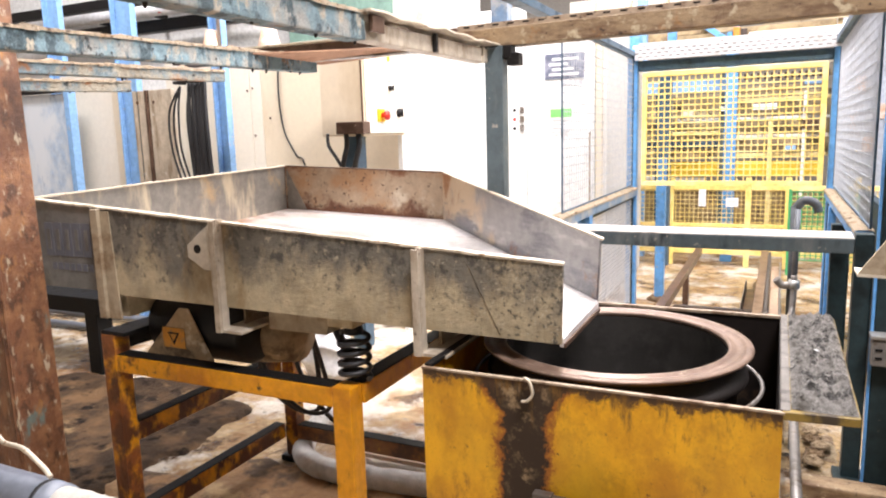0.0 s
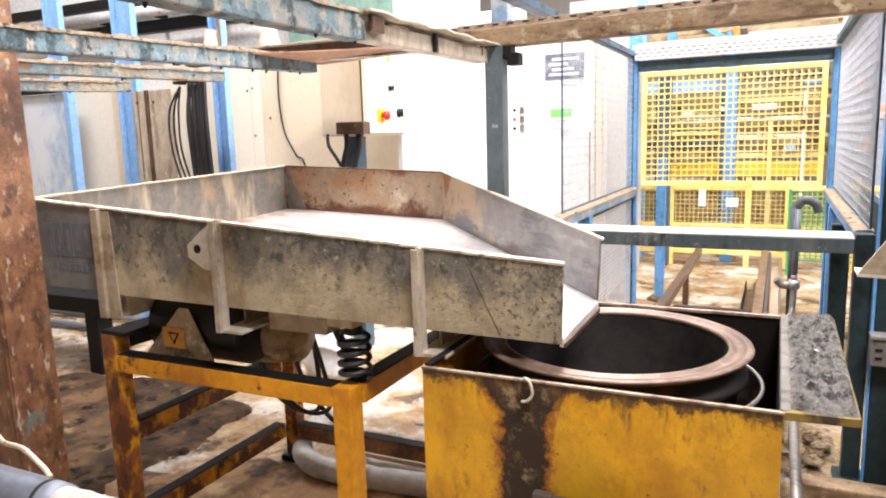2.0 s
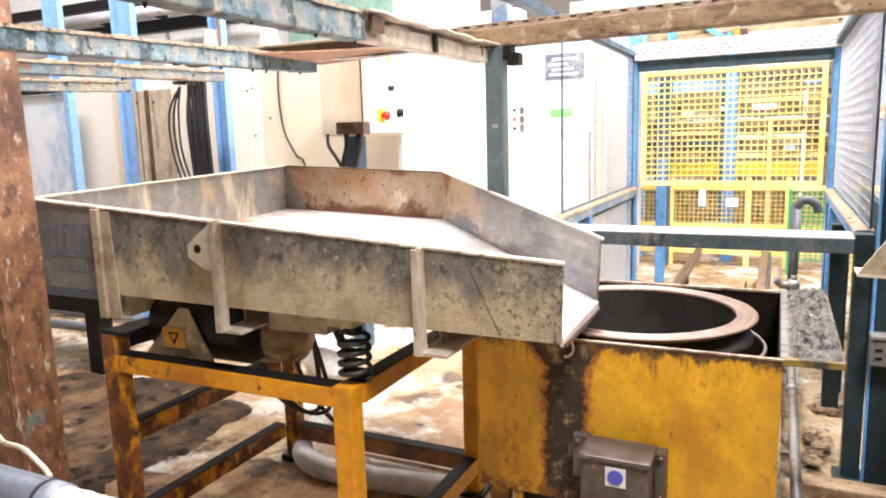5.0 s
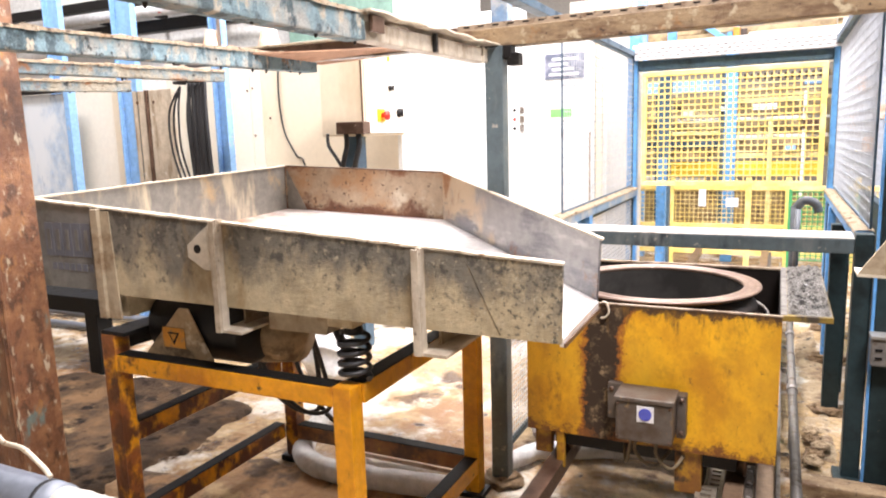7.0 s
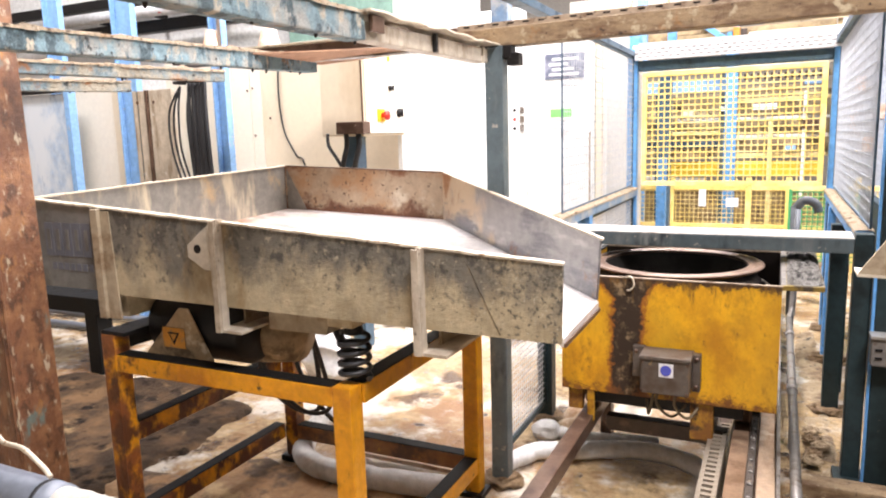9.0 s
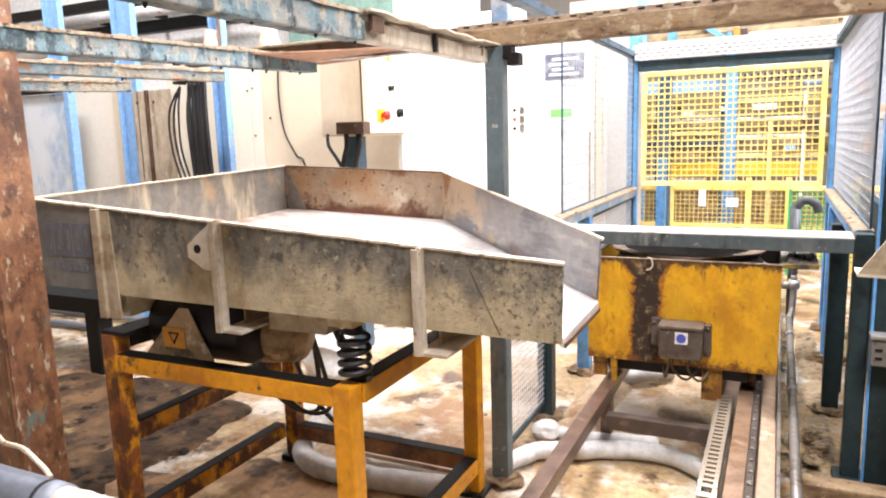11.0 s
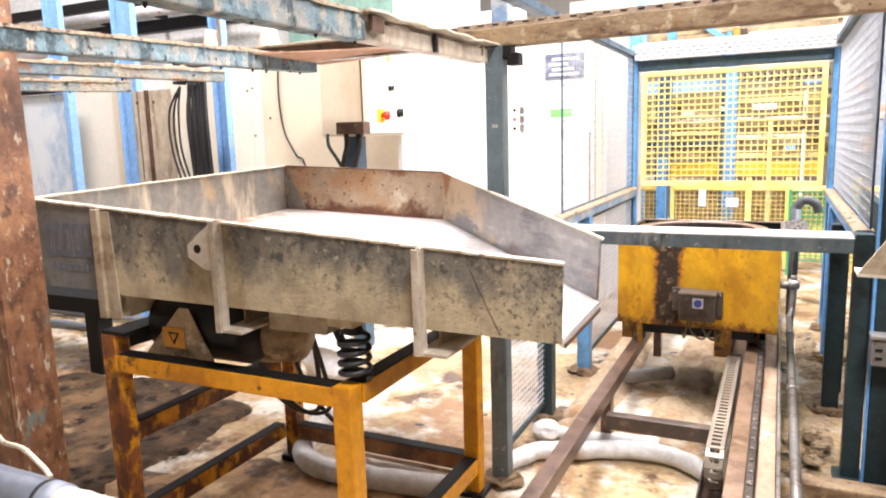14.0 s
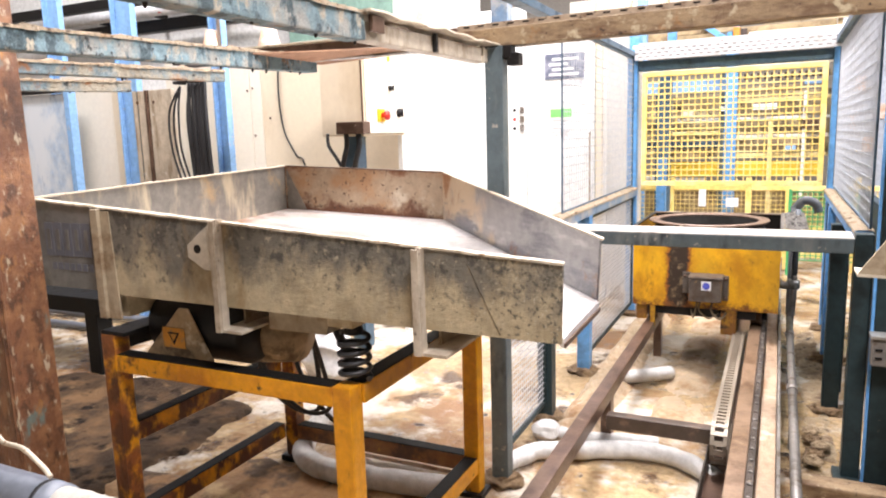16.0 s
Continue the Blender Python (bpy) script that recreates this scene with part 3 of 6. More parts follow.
    part("label_plate", box((-0.394, YF - 0.143, 0.588), (-0.339, YF - 0.1405, 0.643)), "paper", e)
    part("label_disc", turned([(0.021, -0.0015), (0.021, 0.0015)], (-0.3666, YF - 0.144, 0.6155), 32, axis="y"), "blue_disc", e)
    for x0, x1 in ((-0.42, -0.47), (-0.4, -0.3), (-0.33, -0.25)):
        part("cable", tube([(x0, YF - 0.06, 0.518), (x0 - 0.01, YF - 0.07, 0.45), ((x0 + x1) / 2, YF - 0.05, 0.395), (x1, YF + 0.05, 0.43)], 0.006, 8), "cable_tan", e)
    # running gear
    part("axle", tube([(XL + 0.06, YF + 0.16, 0.388), (XR - 0.06, YF + 0.16, 0.388)], 0.03, 16), "black", t)
    part("axle", tube([(XL + 0.06, YB - 0.14, 0.388), (XR - 0.06, YB - 0.14, 0.388)], 0.03, 16), "black", t)
    part("chassis_bar", box((XL + 0.12, YF + 0.03, 0.385), (XR - 0.12, YF + 0.09, 0.441), 0.004), "black", t)
    part("skirt_bracket", box((XL + 0.11, YF + 0.004, 0.30), (XL + 0.14, YF + 0.03, 0.46), 0.004), "grimy_yellow", t)
    part("skirt_bracket", box((XL + 0.02, YF + 0.03, 0.34), (XL + 0.085, YF + 0.07, 0.45), 0.006), "grimy_yellow", t)
    part("leg_bracket", box((-0.29, YF + 0.02, 0.28), (-0.2, YF + 0.09, 0.448), 0.006), "grimy_yellow", t, "yellow bracket holding the cable chain")
    wheels = []
    for x in (-0.715, -0.093):
        for y in (YF + 0.16, YB - 0.14):
            z0 = 0.33 + WHEEL_R
            s = 1 if x < -0.4 else -1
            wheel = part("wheel", turned([(0.012, -0.03), (WHEEL_R, -0.03), (WHEEL_R, 0.02), (WHEEL_R + 0.014, 0.022), (WHEEL_R + 0.012, 0.034), (0.02, 0.034), (0.02, 0.05), (0.0, 0.05)], (x, y, z0), 32, axis="x"), "rail", t, "rust-brown flanged wheel", at=(x, y, z0))
            part("hub_bolt", box((x + 0.035, y + 0.02, z0 - 0.008), (x + 0.046, y + 0.036, z0 + 0.008), 0.002), "galv", wheel)
            wheels.append(wheel)
    return t, wheels, bowl


def yellow_front():
    """Worn yellow paint with one burnt rust streak down the panel under the wire loop."""
    mat, nt, bsdf = nodes_of("streaked_yellow_paint")
    g = noise_fac(nt, 5, 9, 0.7, 0.36, 0.66, (1, 1, 0.7))
    col = mix(nt, g, (0.48, 0.21, 0.006), (0.82, 0.43, 0.009))
    col = mix(nt, noise_fac(nt, 2.2, 6, 0.6, 0.5, 0.75, (1, 1, 0.5), 6), col, (0.56, 0.32, 0.02))
    col = mix(nt, noise_fac(nt, 40, 8, 0.75, 0.58, 0.74, (1, 1, 0.3), 31), col, (0.3, 0.13, 0.012))
    col = mix(nt, noise_fac(nt, 34, 9, 0.75, 0.6, 0.7, (1, 1, 0.7), 2), col, (0.2, 0.085, 0.015))
    col = mix(nt, noise_fac(nt, 6, 10, 0.75, 0.5, 0.72, (1, 1, 0.8), 44), col, (0.36, 0.18, 0.012))
    col = mix(nt, noise_fac(nt, 130, 6, 0.75, 0.58, 0.7, ONE, 51), col, (0.3, 0.16, 0.02))
    col = mix(nt, noise_fac(nt, 9, 9, 0.7, 0.58, 0.7, (1, 1, 0.45), 12), col, (0.3, 0.13, 0.012))
    col = mix(nt, noise_fac(nt, 70, 6, 0.7, 0.66, 0.72, ONE, 15), col, (0.04, 0.025, 0.012))
    co = nt.nodes.new("ShaderNodeTexCoord")
    sep = nt.nodes.new("ShaderNodeSeparateXYZ")
    nt.links.new(co.outputs["Object"], sep.inputs[0])
    wob = node(nt, "ShaderNodeTexNoise", Scale=16.0, Detail=12.0, Roughness=0.8)
    nt.links.new(co.outputs["Object"], wob.inputs["Vector"])

    def calc(op, a, b):
        m = nt.nodes.new("ShaderNodeMath")
        m.operation = op
        for s, v in ((m.inputs[0], a), (m.inputs[1], b)):
            if isinstance(v, (int, float)):
                s.default_value = v
            else:
                nt.links.new(v, s)
        return m.outputs[0]

    def band(value, lo, hi):
        r = nt.nodes.new("ShaderNodeMapRange")
        r.interpolation_type = "SMOOTHSTEP"
        r.inputs["From Min"].default_value, r.inputs["From Max"].default_value = lo, hi
        r.inputs["To Min"].default_value, r.inputs["To Max"].default_value = 1, 0
        nt.links.new(value, r.inputs["Value"])
        return r.outputs["Result"]

    # the streak: centre at x = -0.55 in the hall, widening towards the top edge
    off = calc("ABSOLUTE", calc("ADD", sep.outputs[0], 0.148), 0.0)
    ragged = calc("ADD", off, calc("MULTIPLY", calc("SUBTRACT", wob.outputs["Fac"], 0.5), 0.16))
    high = calc("MULTIPLY", calc("MAXIMUM", calc("SUBTRACT", sep.outputs[2], 0.53), 0.0), -0.7)
    edge = calc("ADD", ragged, high)
    col = mix(nt, band(edge, 0.066, 0.088), col, (0.3, 0.1, 0.012))
    col = mix(nt, band(edge, 0.054, 0.066), col, (0.03, 0.016, 0.007))
    spots = noise_fac(nt, 18, 8, 0.7, 0.48, 0.64, ONE, 4)
    inner = calc("MULTIPLY", band(edge, 0.0, 0.05), spots)
    col = mix(nt, inner, col, (0.34, 0.24, 0.13))
    # chipped and blackened along the top and bottom edge
    top = calc("ADD", calc("SUBTRACT", 0.616, sep.outputs[2]), calc("MULTIPLY", calc("SUBTRACT", wob.outputs["Fac"], 0.56), 0.17))
    col = mix(nt, band(top, -0.004, 0.02), col, (0.06, 0.028, 0.012))
    runs = noise_fac(nt, 22, 8, 0.75, 0.5, 0.66, (1, 1, 0.22), 61, (2, 0.58, 0.9))
    col = mix(nt, runs, col, (0.17, 0.085, 0.014))
    low = calc("ADD", calc("SUBTRACT", sep.outputs[2], 0.112), calc("MULTIPLY", calc("SUBTRACT", wob.outputs["Fac"], 0.5), 0.42))
    col = mix(nt, band(low, -0.01, 0.04), col, (0.17, 0.06, 0.012))
    nt.links.new(col, bsdf.inputs["Base Color"])
    nt.links.new(blend_value(nt, band(edge, 0.05, 0.08), 0.42, 0.75), bsdf.inputs["Roughness"])
    b = node(nt, "ShaderNodeBump", Strength=0.3, Distance=0.004)
    nt.links.new(wob.outputs["Fac"], b.inputs["Height"])
    nt.links.new(b.outputs[0], bsdf.inputs["Normal"])
    return mat


M["yellow_front"] = yellow_front()
trolley, trolley_wheels, trolley_bowl = build_trolley()


def build_track():
    left = thing("rail", "brown rusted square steel rail on short posts", "rail", (-0.69, 2.0, 0))
    part("rail_bar", box((-0.748, 1.2, 0.265), (-0.685, 7.6, 0.33), 0.005), "rail", left)
    for y in (1.7, 3.3, 4.9, 6.5):
        part("rail_post", box((-0.74, y - 0.035, -0.02), (-0.69, y + 0.035, 0.264), 0.004), "rail", left)
    d = -0.028
    right = thing("rail", "brown rusted rail bolted to a dark steel channel", "rail", (-0.06, 2.0, 0))
    part("rail_bar", box((-0.10 + d, 1.2, 0.27), (-0.035 + d, 7.6, 0.33), 0.005), "rail_tan2", right)
    part("web", box((-0.09 + d, 1.2, 0.0), (-0.075 + d, 7.6, 0.268)), "rail", right)
    part("foot_flange", box((-0.16 + d, 1.2, -0.02), (-0.03 + d, 7.6, 0.012), 0.003), "rail", right)
    part("edge_angle", box((-0.034 + d, 1.2, 0.30), (-0.008 + d, 7.6, 0.318), 0.002), "mud_dark", right)
    for k in range(60):
        y = 1.3 + k * 0.1
        part("bolt_head", turned([(0.008, 0), (0.008, 0.006), (0.0, 0.008)], (-0.021 + d, y, 0.317), 8), "galv_dirty", right)
    tie = thing("cross_member", "dark steel cross member tying the two rails", "cross member", (-0.4, 3.2, 0.17))
    part("bar", box((-0.684, 3.13, 0.165), (-0.16, 3.19, 0.235), 0.005), "rail_dark", tie)
    tie2 = thing("cross_member", "dark steel cross member tying the two rails", "cross member", (-0.4, 6.0, 0.17))
    part("bar", box((-0.684, 5.4, 0.165), (-0.12, 5.46, 0.235), 0.005), "rail_dark", tie2)
    g = thing("gutter_board", "pale sand-filled trough board beside the rail", "board", (0.02, 2.0, 0.2))
    part("board", box((0.0 + d, 1.2, 0.215), (0.062 + d, 7.2, 0.25)), "sandy", g)
    part("side", box((0.064 + d, 1.2, 0.0), (0.078 + d, 7.2, 0.29), 0.003), "galv_dirty", g)
    part("side", box((-0.006 + d, 1.2, 0.0), (-0.001 + d, 7.2, 0.27), 0.001), "rail", g)
    p = thing("conduit_pipe", "grey-brown steel conduit pipe along the rail", "pipe", (0.1, 2.0, 0.3))
    part("pipe", tube([(0.1, 1.2, 0.29), (0.1, 5.05, 0.29)], 0.019, 14), "galv_dirty", p)
    for y in (2.2, 3.6, 4.6):
        part("coupling", tube([(0.1, y, 0.29), (0.1, y + 0.07, 0.29)], 0.025, 14), "galv_dirty", p)
        part("stay", box((0.094, y + 0.02, -0.02), (0.106, y + 0.05, 0.28)), "galv_dirty", p)
    part("riser", tube([(0.1, 5.05, 0.29), (0.115, 5.12, 0.34), (0.12, 5.15, 0.45), (0.12, 5.16, 0.56)], 0.02, 14), "galv_dirty", p)
    part("union", tube([(0.12, 5.16, 0.47), (0.12, 5.16, 0.53)], 0.036, 14), "galv", p, "grey pipe union")
    part("elbow", tube([(0.11, 5.16, 0.5), (0.05, 5.16, 0.49), (0.01, 5.15, 0.53)], 0.026, 14), "galv_dirty", p)
    part("upper_pipe", tube([(0.12, 5.16, 0.56), (0.125, 5.2, 1.0)], 0.018, 14), "grey_dark", p)
    part("foot_stay", box((0.112, 5.15, -0.02), (0.128, 5.17, 0.33)), "galv_dirty", p)
    tray = thing("chain_trough", "dark narrow trough guiding the cable chain", "trough", (-0.18, 3.2, 0.05))
    part("side", box((-0.238, 1.2, -0.02), (-0.232, 7.0, 0.15)), "mud_dark", tray)
    part("side", box((-0.136, 1.2, -0.02), (-0.132, 7.0, 0.15)), "mud_dark", tray)
    part("floor_plate", box((-0.232, 1.2, -0.02), (-0.136, 7.0, 0.06)), "rail", tray, "rusted trough floor")


LINK, LINKS, BEND_R = 0.04, 56, 0.09


def build_chain():
    """The cable chain that the trolley draws along: one rigid link after another."""
    c = thing("cable_chain", "pale slotted steel cable chain trailing behind the trolley", "cable chain", (-0.184, 0.0, 0.2))
    made = []
    mesh = None
    for k in range(LINKS):
        if mesh is None:
            bm = bmesh.new()
            h, w = LINK * 0.98, 0.034
            for x in (-w, w - 0.016):
                box((x, -h / 2, -0.004), (x + 0.016, h / 2, 0.004), bm=bm)
                box((x if x < 0 else x + 0.012, -h / 2, -0.03), ((x if x < 0 else x + 0.012) + 0.004, h / 2, -0.004), bm=bm)
            box((-w + 0.016, -h / 2, -0.004), (w - 0.016, -h / 2 + 0.02, 0.004), bm=bm)
            first = part("link", bm, "chain", None)
            first.parent = c
            mesh = first.data
            made.append(first)
        else:
            ob = new("link", mesh)
            ob.parent = c
            made.append(ob)
    return c, made


def link_pose(s, ahead, back):
    """Pose of the link s metres behind the trolley's end, which is at y = ahead, with the bend at y = back; in the chain's space."""
    run = ahead - back
    if s <= run:
        return pose(0, ahead - s, 0.09)
    if s <= run + math.pi * BEND_R:
        a = (s - run) / BEND_R
        return pose(0, back - BEND_R * math.sin(a), BEND_R * math.cos(a), math.degrees(a))
    return pose(0, back + s - run - math.pi * BEND_R, -0.09, 180)


build_track()
cable_chain, chain_links = build_chain()

# ---- vibrating feeder on its table ----
NEAR, FAR, REAR, LIP = 1.8, 3.4, -2.67, -0.515


def tray_z(x, y):
    return 0.985 + 0.04 * (LIP - x) + 0.045 * (y - NEAR)


def near_top(x):
    return 1.193 + (1.342 - 1.193) * (LIP - x) / (LIP - REAR)


def sheet(quad, thick, nu=1, nv=1, bm=None):
    """A plate between four corners, with a thickness along its normal."""
    bm = bm or bmesh.new()
    a, b, c, d = [Vector(p) for p in quad]
    n = (b - a).cross(d - a).normalized() * thick
    rows = [[], []]
    for s, off in enumerate((Vector((0, 0, 0)), n)):
        for j in range(nv + 1):
            rows[s].append([bm.verts.new((a.lerp(b, i / nu)).lerp(d.lerp(c, i / nu), j / nv) + off) for i in range(nu + 1)])
    for s in (0, 1):
        for j in range(nv):
            for i in range(nu):
                bm.faces.new((rows[s][j][i], rows[s][j][i + 1], rows[s][j + 1][i + 1], rows[s][j + 1][i]))
    r0, r1 = rows
    loop = [(0, i) for i in range(nu)] + [(j, nu) for j in range(nv)] + [(nv, nu - i) for i in range(nu)] + [(nv - j, 0) for j in range(nv)]
    for k in range(len(loop)):
        (j0, i0), (j1, i1) = loop[k], loop[(k + 1) % len(loop)]
        bm.faces.new((r0[j0][i0], r0[j1][i1], r1[j1][i1], r1[j0][i0]))
    return bm


def build_feeder():
    f = thing("vibrating_feeder", "dirty grey steel vibrating feeder trough with worn rusty inside", "feeder", (-1.6, 2.5, 0.98))
    zb = 0.975
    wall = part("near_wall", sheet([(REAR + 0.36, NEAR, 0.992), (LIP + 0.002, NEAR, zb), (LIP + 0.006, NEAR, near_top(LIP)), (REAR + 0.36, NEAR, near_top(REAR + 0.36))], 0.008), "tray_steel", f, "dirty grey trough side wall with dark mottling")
    part("top_edge", rough_up(sheet([(REAR, NEAR - 0.016, near_top(REAR)), (LIP + 0.006, NEAR - 0.012, near_top(LIP)), (LIP + 0.006, NEAR + 0.012, near_top(LIP) + 0.001), (REAR, NEAR + 0.014, near_top(REAR) + 0.001)], 0.007, 120, 2), 0.0025, 30), "cream_edge", wall, "pale dusted flange")
    part("weld_seam", tube([(-0.79, NEAR - 0.009, 1.19), (-0.69, NEAR - 0.009, 0.985)], 0.0008, 6), "mud_dark", wall)
    # rear part with the maker's plate
    x1 = REAR + 0.36
    rear = part("rear_side", sheet([(REAR, NEAR + 0.004, 1.0), (x1 - 0.02, NEAR + 0.004, 1.0), (x1 - 0.02, NEAR + 0.004, near_top(x1)), (REAR, NEAR + 0.004, near_top(REAR))], 0.008), "tray_grey", f, "grey painted end of the trough with a maker's plate")
    x = REAR + 0.075
    for k in range(5):
        wd = 0.047
        part("plate_mark", box((x, NEAR - 0.0065, 1.125), (x + wd, NEAR - 0.0042, 1.255), 0.001), "grey_print", rear)
        part("plate_mark", box((x + 0.014, NEAR - 0.0085, 1.15), (x + wd - 0.014, NEAR - 0.0066, 1.23)), "tray_grey", rear)
        x += wd + 0.006
    for k in range(7):
        part("plate_mark", box((REAR + 0.1 + k * 0.035, NEAR - 0.0065, 1.07), (REAR + 0.124 + k * 0.035, NEAR - 0.0042, 1.098), 0.001), "grey_print", rear)
    part("rear_flange", box((x1 + 0.01, NEAR - 0.03, 0.9), (x1 + 0.048, NEAR - 0.009, near_top(x1) - 0.004), 0.004), "tray_tan", f)
    part("rear_web", sheet([(x1 + 0.048, NEAR - 0.01, 0.9), (x1 + 0.11, NEAR - 0.01, 0.9), (x1 + 0.09, NEAR - 0.01, near_top(x1) - 0.012), (x1 + 0.048, NEAR - 0.01, near_top(x1) - 0.01)], 0.006), "tray_tan", f)
    # inside
    bm = bmesh.new()
    outline = [(REAR, NEAR + 0.009), (LIP, NEAR + 0.009), (LIP, 2.22), (-1.62, FAR), (REAR, FAR)]
    prism([(x, y, tray_z(x, y)) for x, y in outline], (0, 0, -0.01), bm)
    part("trough_floor", bm, "tray_floor", f, "polished wet steel floor")
    part("far_wall", sheet([(REAR, FAR, tray_z(REAR, FAR) - 0.01), (-1.62, FAR, tray_z(-1.62, FAR) - 0.01), (-1.62, FAR, 1.352), (REAR, FAR, 1.395)], 0.008), "tray_inner", f, "rust-stained inner wall")
    part("far_edge", sheet([(REAR, FAR - 0.012, 1.395), (-1.62, FAR - 0.012, 1.352), (-1.62, FAR + 0.02, 1.352), (REAR, FAR + 0.02, 1.395)], 0.006), "rail", f)
    part("slant_wall", sheet([(-1.62, FAR, tray_z(-1.62, FAR) - 0.01), (LIP, 2.22, tray_z(LIP, 2.22) - 0.03), (LIP + 0.012, 2.22, 1.2), (-1.62, FAR, 1.352)], 0.008, 24, 4), "tray_slant", f, "worn steel slanting wall towards the outlet")
    part("slant_edge", sheet([(-1.62, FAR - 0.014, 1.352), (LIP + 0.016, 2.208, 1.2), (LIP + 0.016, 2.236, 1.2), (-1.62, FAR + 0.02, 1.352)], 0.006), "cream_edge", f)
    part("rear_wall", sheet([(REAR, NEAR, 1.0), (REAR, FAR, 1.03), (REAR, FAR, 1.395), (REAR, NEAR, 1.345)], 0.008), "tray_rear", f)
    part("rear_edge", rough_up(sheet([(REAR - 0.01, NEAR, 1.345), (REAR + 0.016, NEAR, 1.345), (REAR + 0.016, FAR, 1.395), (REAR - 0.01, FAR, 1.395)], 0.007, 2, 60), 0.002, 30), "cream_edge", f)
    part("outlet_lip", sheet([(LIP - 0.008, NEAR + 0.009, zb - 0.012), (LIP + 0.003, NEAR + 0.009, zb - 0.012), (LIP + 0.003, 2.22, 0.975), (LIP - 0.008, 2.22, 0.975)], 0.024), "tray_floor", f)
    part("lip_edge", bar((LIP + 0.006, NEAR + 0.01, zb - 0.008), (LIP + 0.006, 2.222, 0.972), 0.006, 0.014, 0.002), "rail", f, "rusty outlet edge")
    part("corner_gusset", prism([(REAR + 0.02, FAR - 0.002, 1.13), (REAR + 0.16, FAR - 0.002, 1.13), (REAR + 0.02, FAR - 0.002, 1.385)], (0, -0.008, 0)), "tray_rear", f)
    # ribs on the near side
    for x, zt, zlo in ((-1.692, 1.29, 0.908), (-0.93, 1.227, 0.91)):
        rib = part("rib", box((x - 0.008, NEAR - 0.036, zlo), (x + 0.006, NEAR - 0.001, zt), 0.003), "tray_pale", f, "pale dusted stiffening rib")
        part("rib_flange", box((x - 0.02, NEAR - 0.045, zlo - 0.006), (x + 0.004, NEAR - 0.037, zt - 0.004), 0.003), "tray_pale", rib)
        part("foot_plate", box((x - 0.02, NEAR - 0.036, zlo - 0.006), (x + 0.085, NEAR + 0.26, zlo + 0.004), 0.002), "tray_pale", rib)
        part("foot_web", box((x + 0.014, NEAR + 0.06, zlo + 0.004), (x + 0.022, NEAR + 0.26, 0.985)), "tray_tan", rib)
    lug_x = -1.688
    bm = bmesh.new()
    prism([(lug_x - 0.024, NEAR - 0.046, 1.272), (lug_x - 0.062, NEAR - 0.046, 1.247), (lug_x - 0.122, NEAR - 0.046, 1.2), (lug_x - 0.122, NEAR - 0.046, 1.16), (lug_x - 0.05, NEAR - 0.046, 1.118), (lug_x - 0.024, NEAR - 0.046, 1.118)], (0, 0.012, 0), bm, 0.002)
    lug = part("lifting_lug", bm, "tray_pale", f, "pale lifting lug with a round hole")
    part("hole", turned([(0.015, -0.0005), (0.015, 0.0125)], (lug_x - 0.075, NEAR - 0.0475, 1.19), 24, axis="y"), "black", lug)
    # underside
    part("underbody", prism([(-1.6, NEAR + 0.1, 0.98), (-1.6, NEAR + 0.1, 0.89), (-1.36, NEAR + 0.1, 0.89), (-1.34, NEAR + 0.1, 0.95), (-0.98, NEAR + 0.1, 0.955), (-0.75, NEAR + 0.1, 0.975)], (0, 0.5, 0)), "tray_tan", f)
    part("cross_beam", box((-1.3, NEAR + 0.02, 0.945), (-1.2, 2.7, 0.985), 0.006), "tray_steel", f)
    part("cross_beam", box((-2.3, NEAR + 0.02, 0.9), (-2.2, 2.7, 0.99), 0.006), "tray_steel", f)
    # vibration motor slung under the trough
    m = part("motor", turned([(0.0, -0.24), (0.11, -0.24), (0.135, -0.21), (0.135, 0.2), (0.11, 0.23), (0.0, 0.23)], (-1.97, 2.02, 0.845), 32, axis="x"), "black", f, "black vibration motor")
    part("motor_guard", prism([(-2.2, 1.87, 0.735), (-2.0, 1.87, 0.94), (-1.955, 1.87, 0.94), (-1.84, 1.87, 0.735)], (0, 0.008, 0), bevel=0.002), "motor_dirt", m, "triangular guard with an orange warning sign")
    part("warning_sign", box((-2.085, 1.8645, 0.785), (-1.975, 1.8665, 0.862)), "sign_orange", m, "faded orange warning sign")
    part("sign_mark", prism([(-2.058, 1.863, 0.845), (-2.0, 1.863, 0.845), (-2.029, 1.863, 0.797)], (0, 0.001, 0)), "black", m)
    part("sign_field", prism([(-2.046, 1.8615, 0.839), (-2.012, 1.8615, 0.839), (-2.029, 1.8615, 0.811)], (0, 0.001, 0)), "sign_orange", m)
    part("belly", turned([(0.02, -0.18), (0.1, -0.16), (0.12, 0.0), (0.1, 0.16), (0.02, 0.18)], (-1.8, 2.12, 0.8), 24, axis="x"), "motor_dirt", m)
    # springs
    for sx, sy in ((-1.162, 1.765), (-1.17, 2.64), (-2.1, 2.64)):
        pts = [(sx + 0.047 * math.cos(a), sy + 0.047 * math.sin(a), 0.81 + 0.14 * a / (2 * math.pi * 4.5)) for a in [k * 2 * math.pi / 14 for k in range(64)]]
        s = part("spring", tube(pts, 0.0085, 8, smooth=1), "rubber", f, "black coil spring")
        part("spring_cup", turned([(0.03, 0), (0.03, 0.02), (0.022, 0.03), (0.022, 0.05)], (sx, sy, 0.952), 20), "black", s)
    # the drawing above is 1 / 0.944 of the true size; the springs already stand on the table
    k, old = 0.944, f.location.copy()
    f.location = EYE + (old - EYE) * k
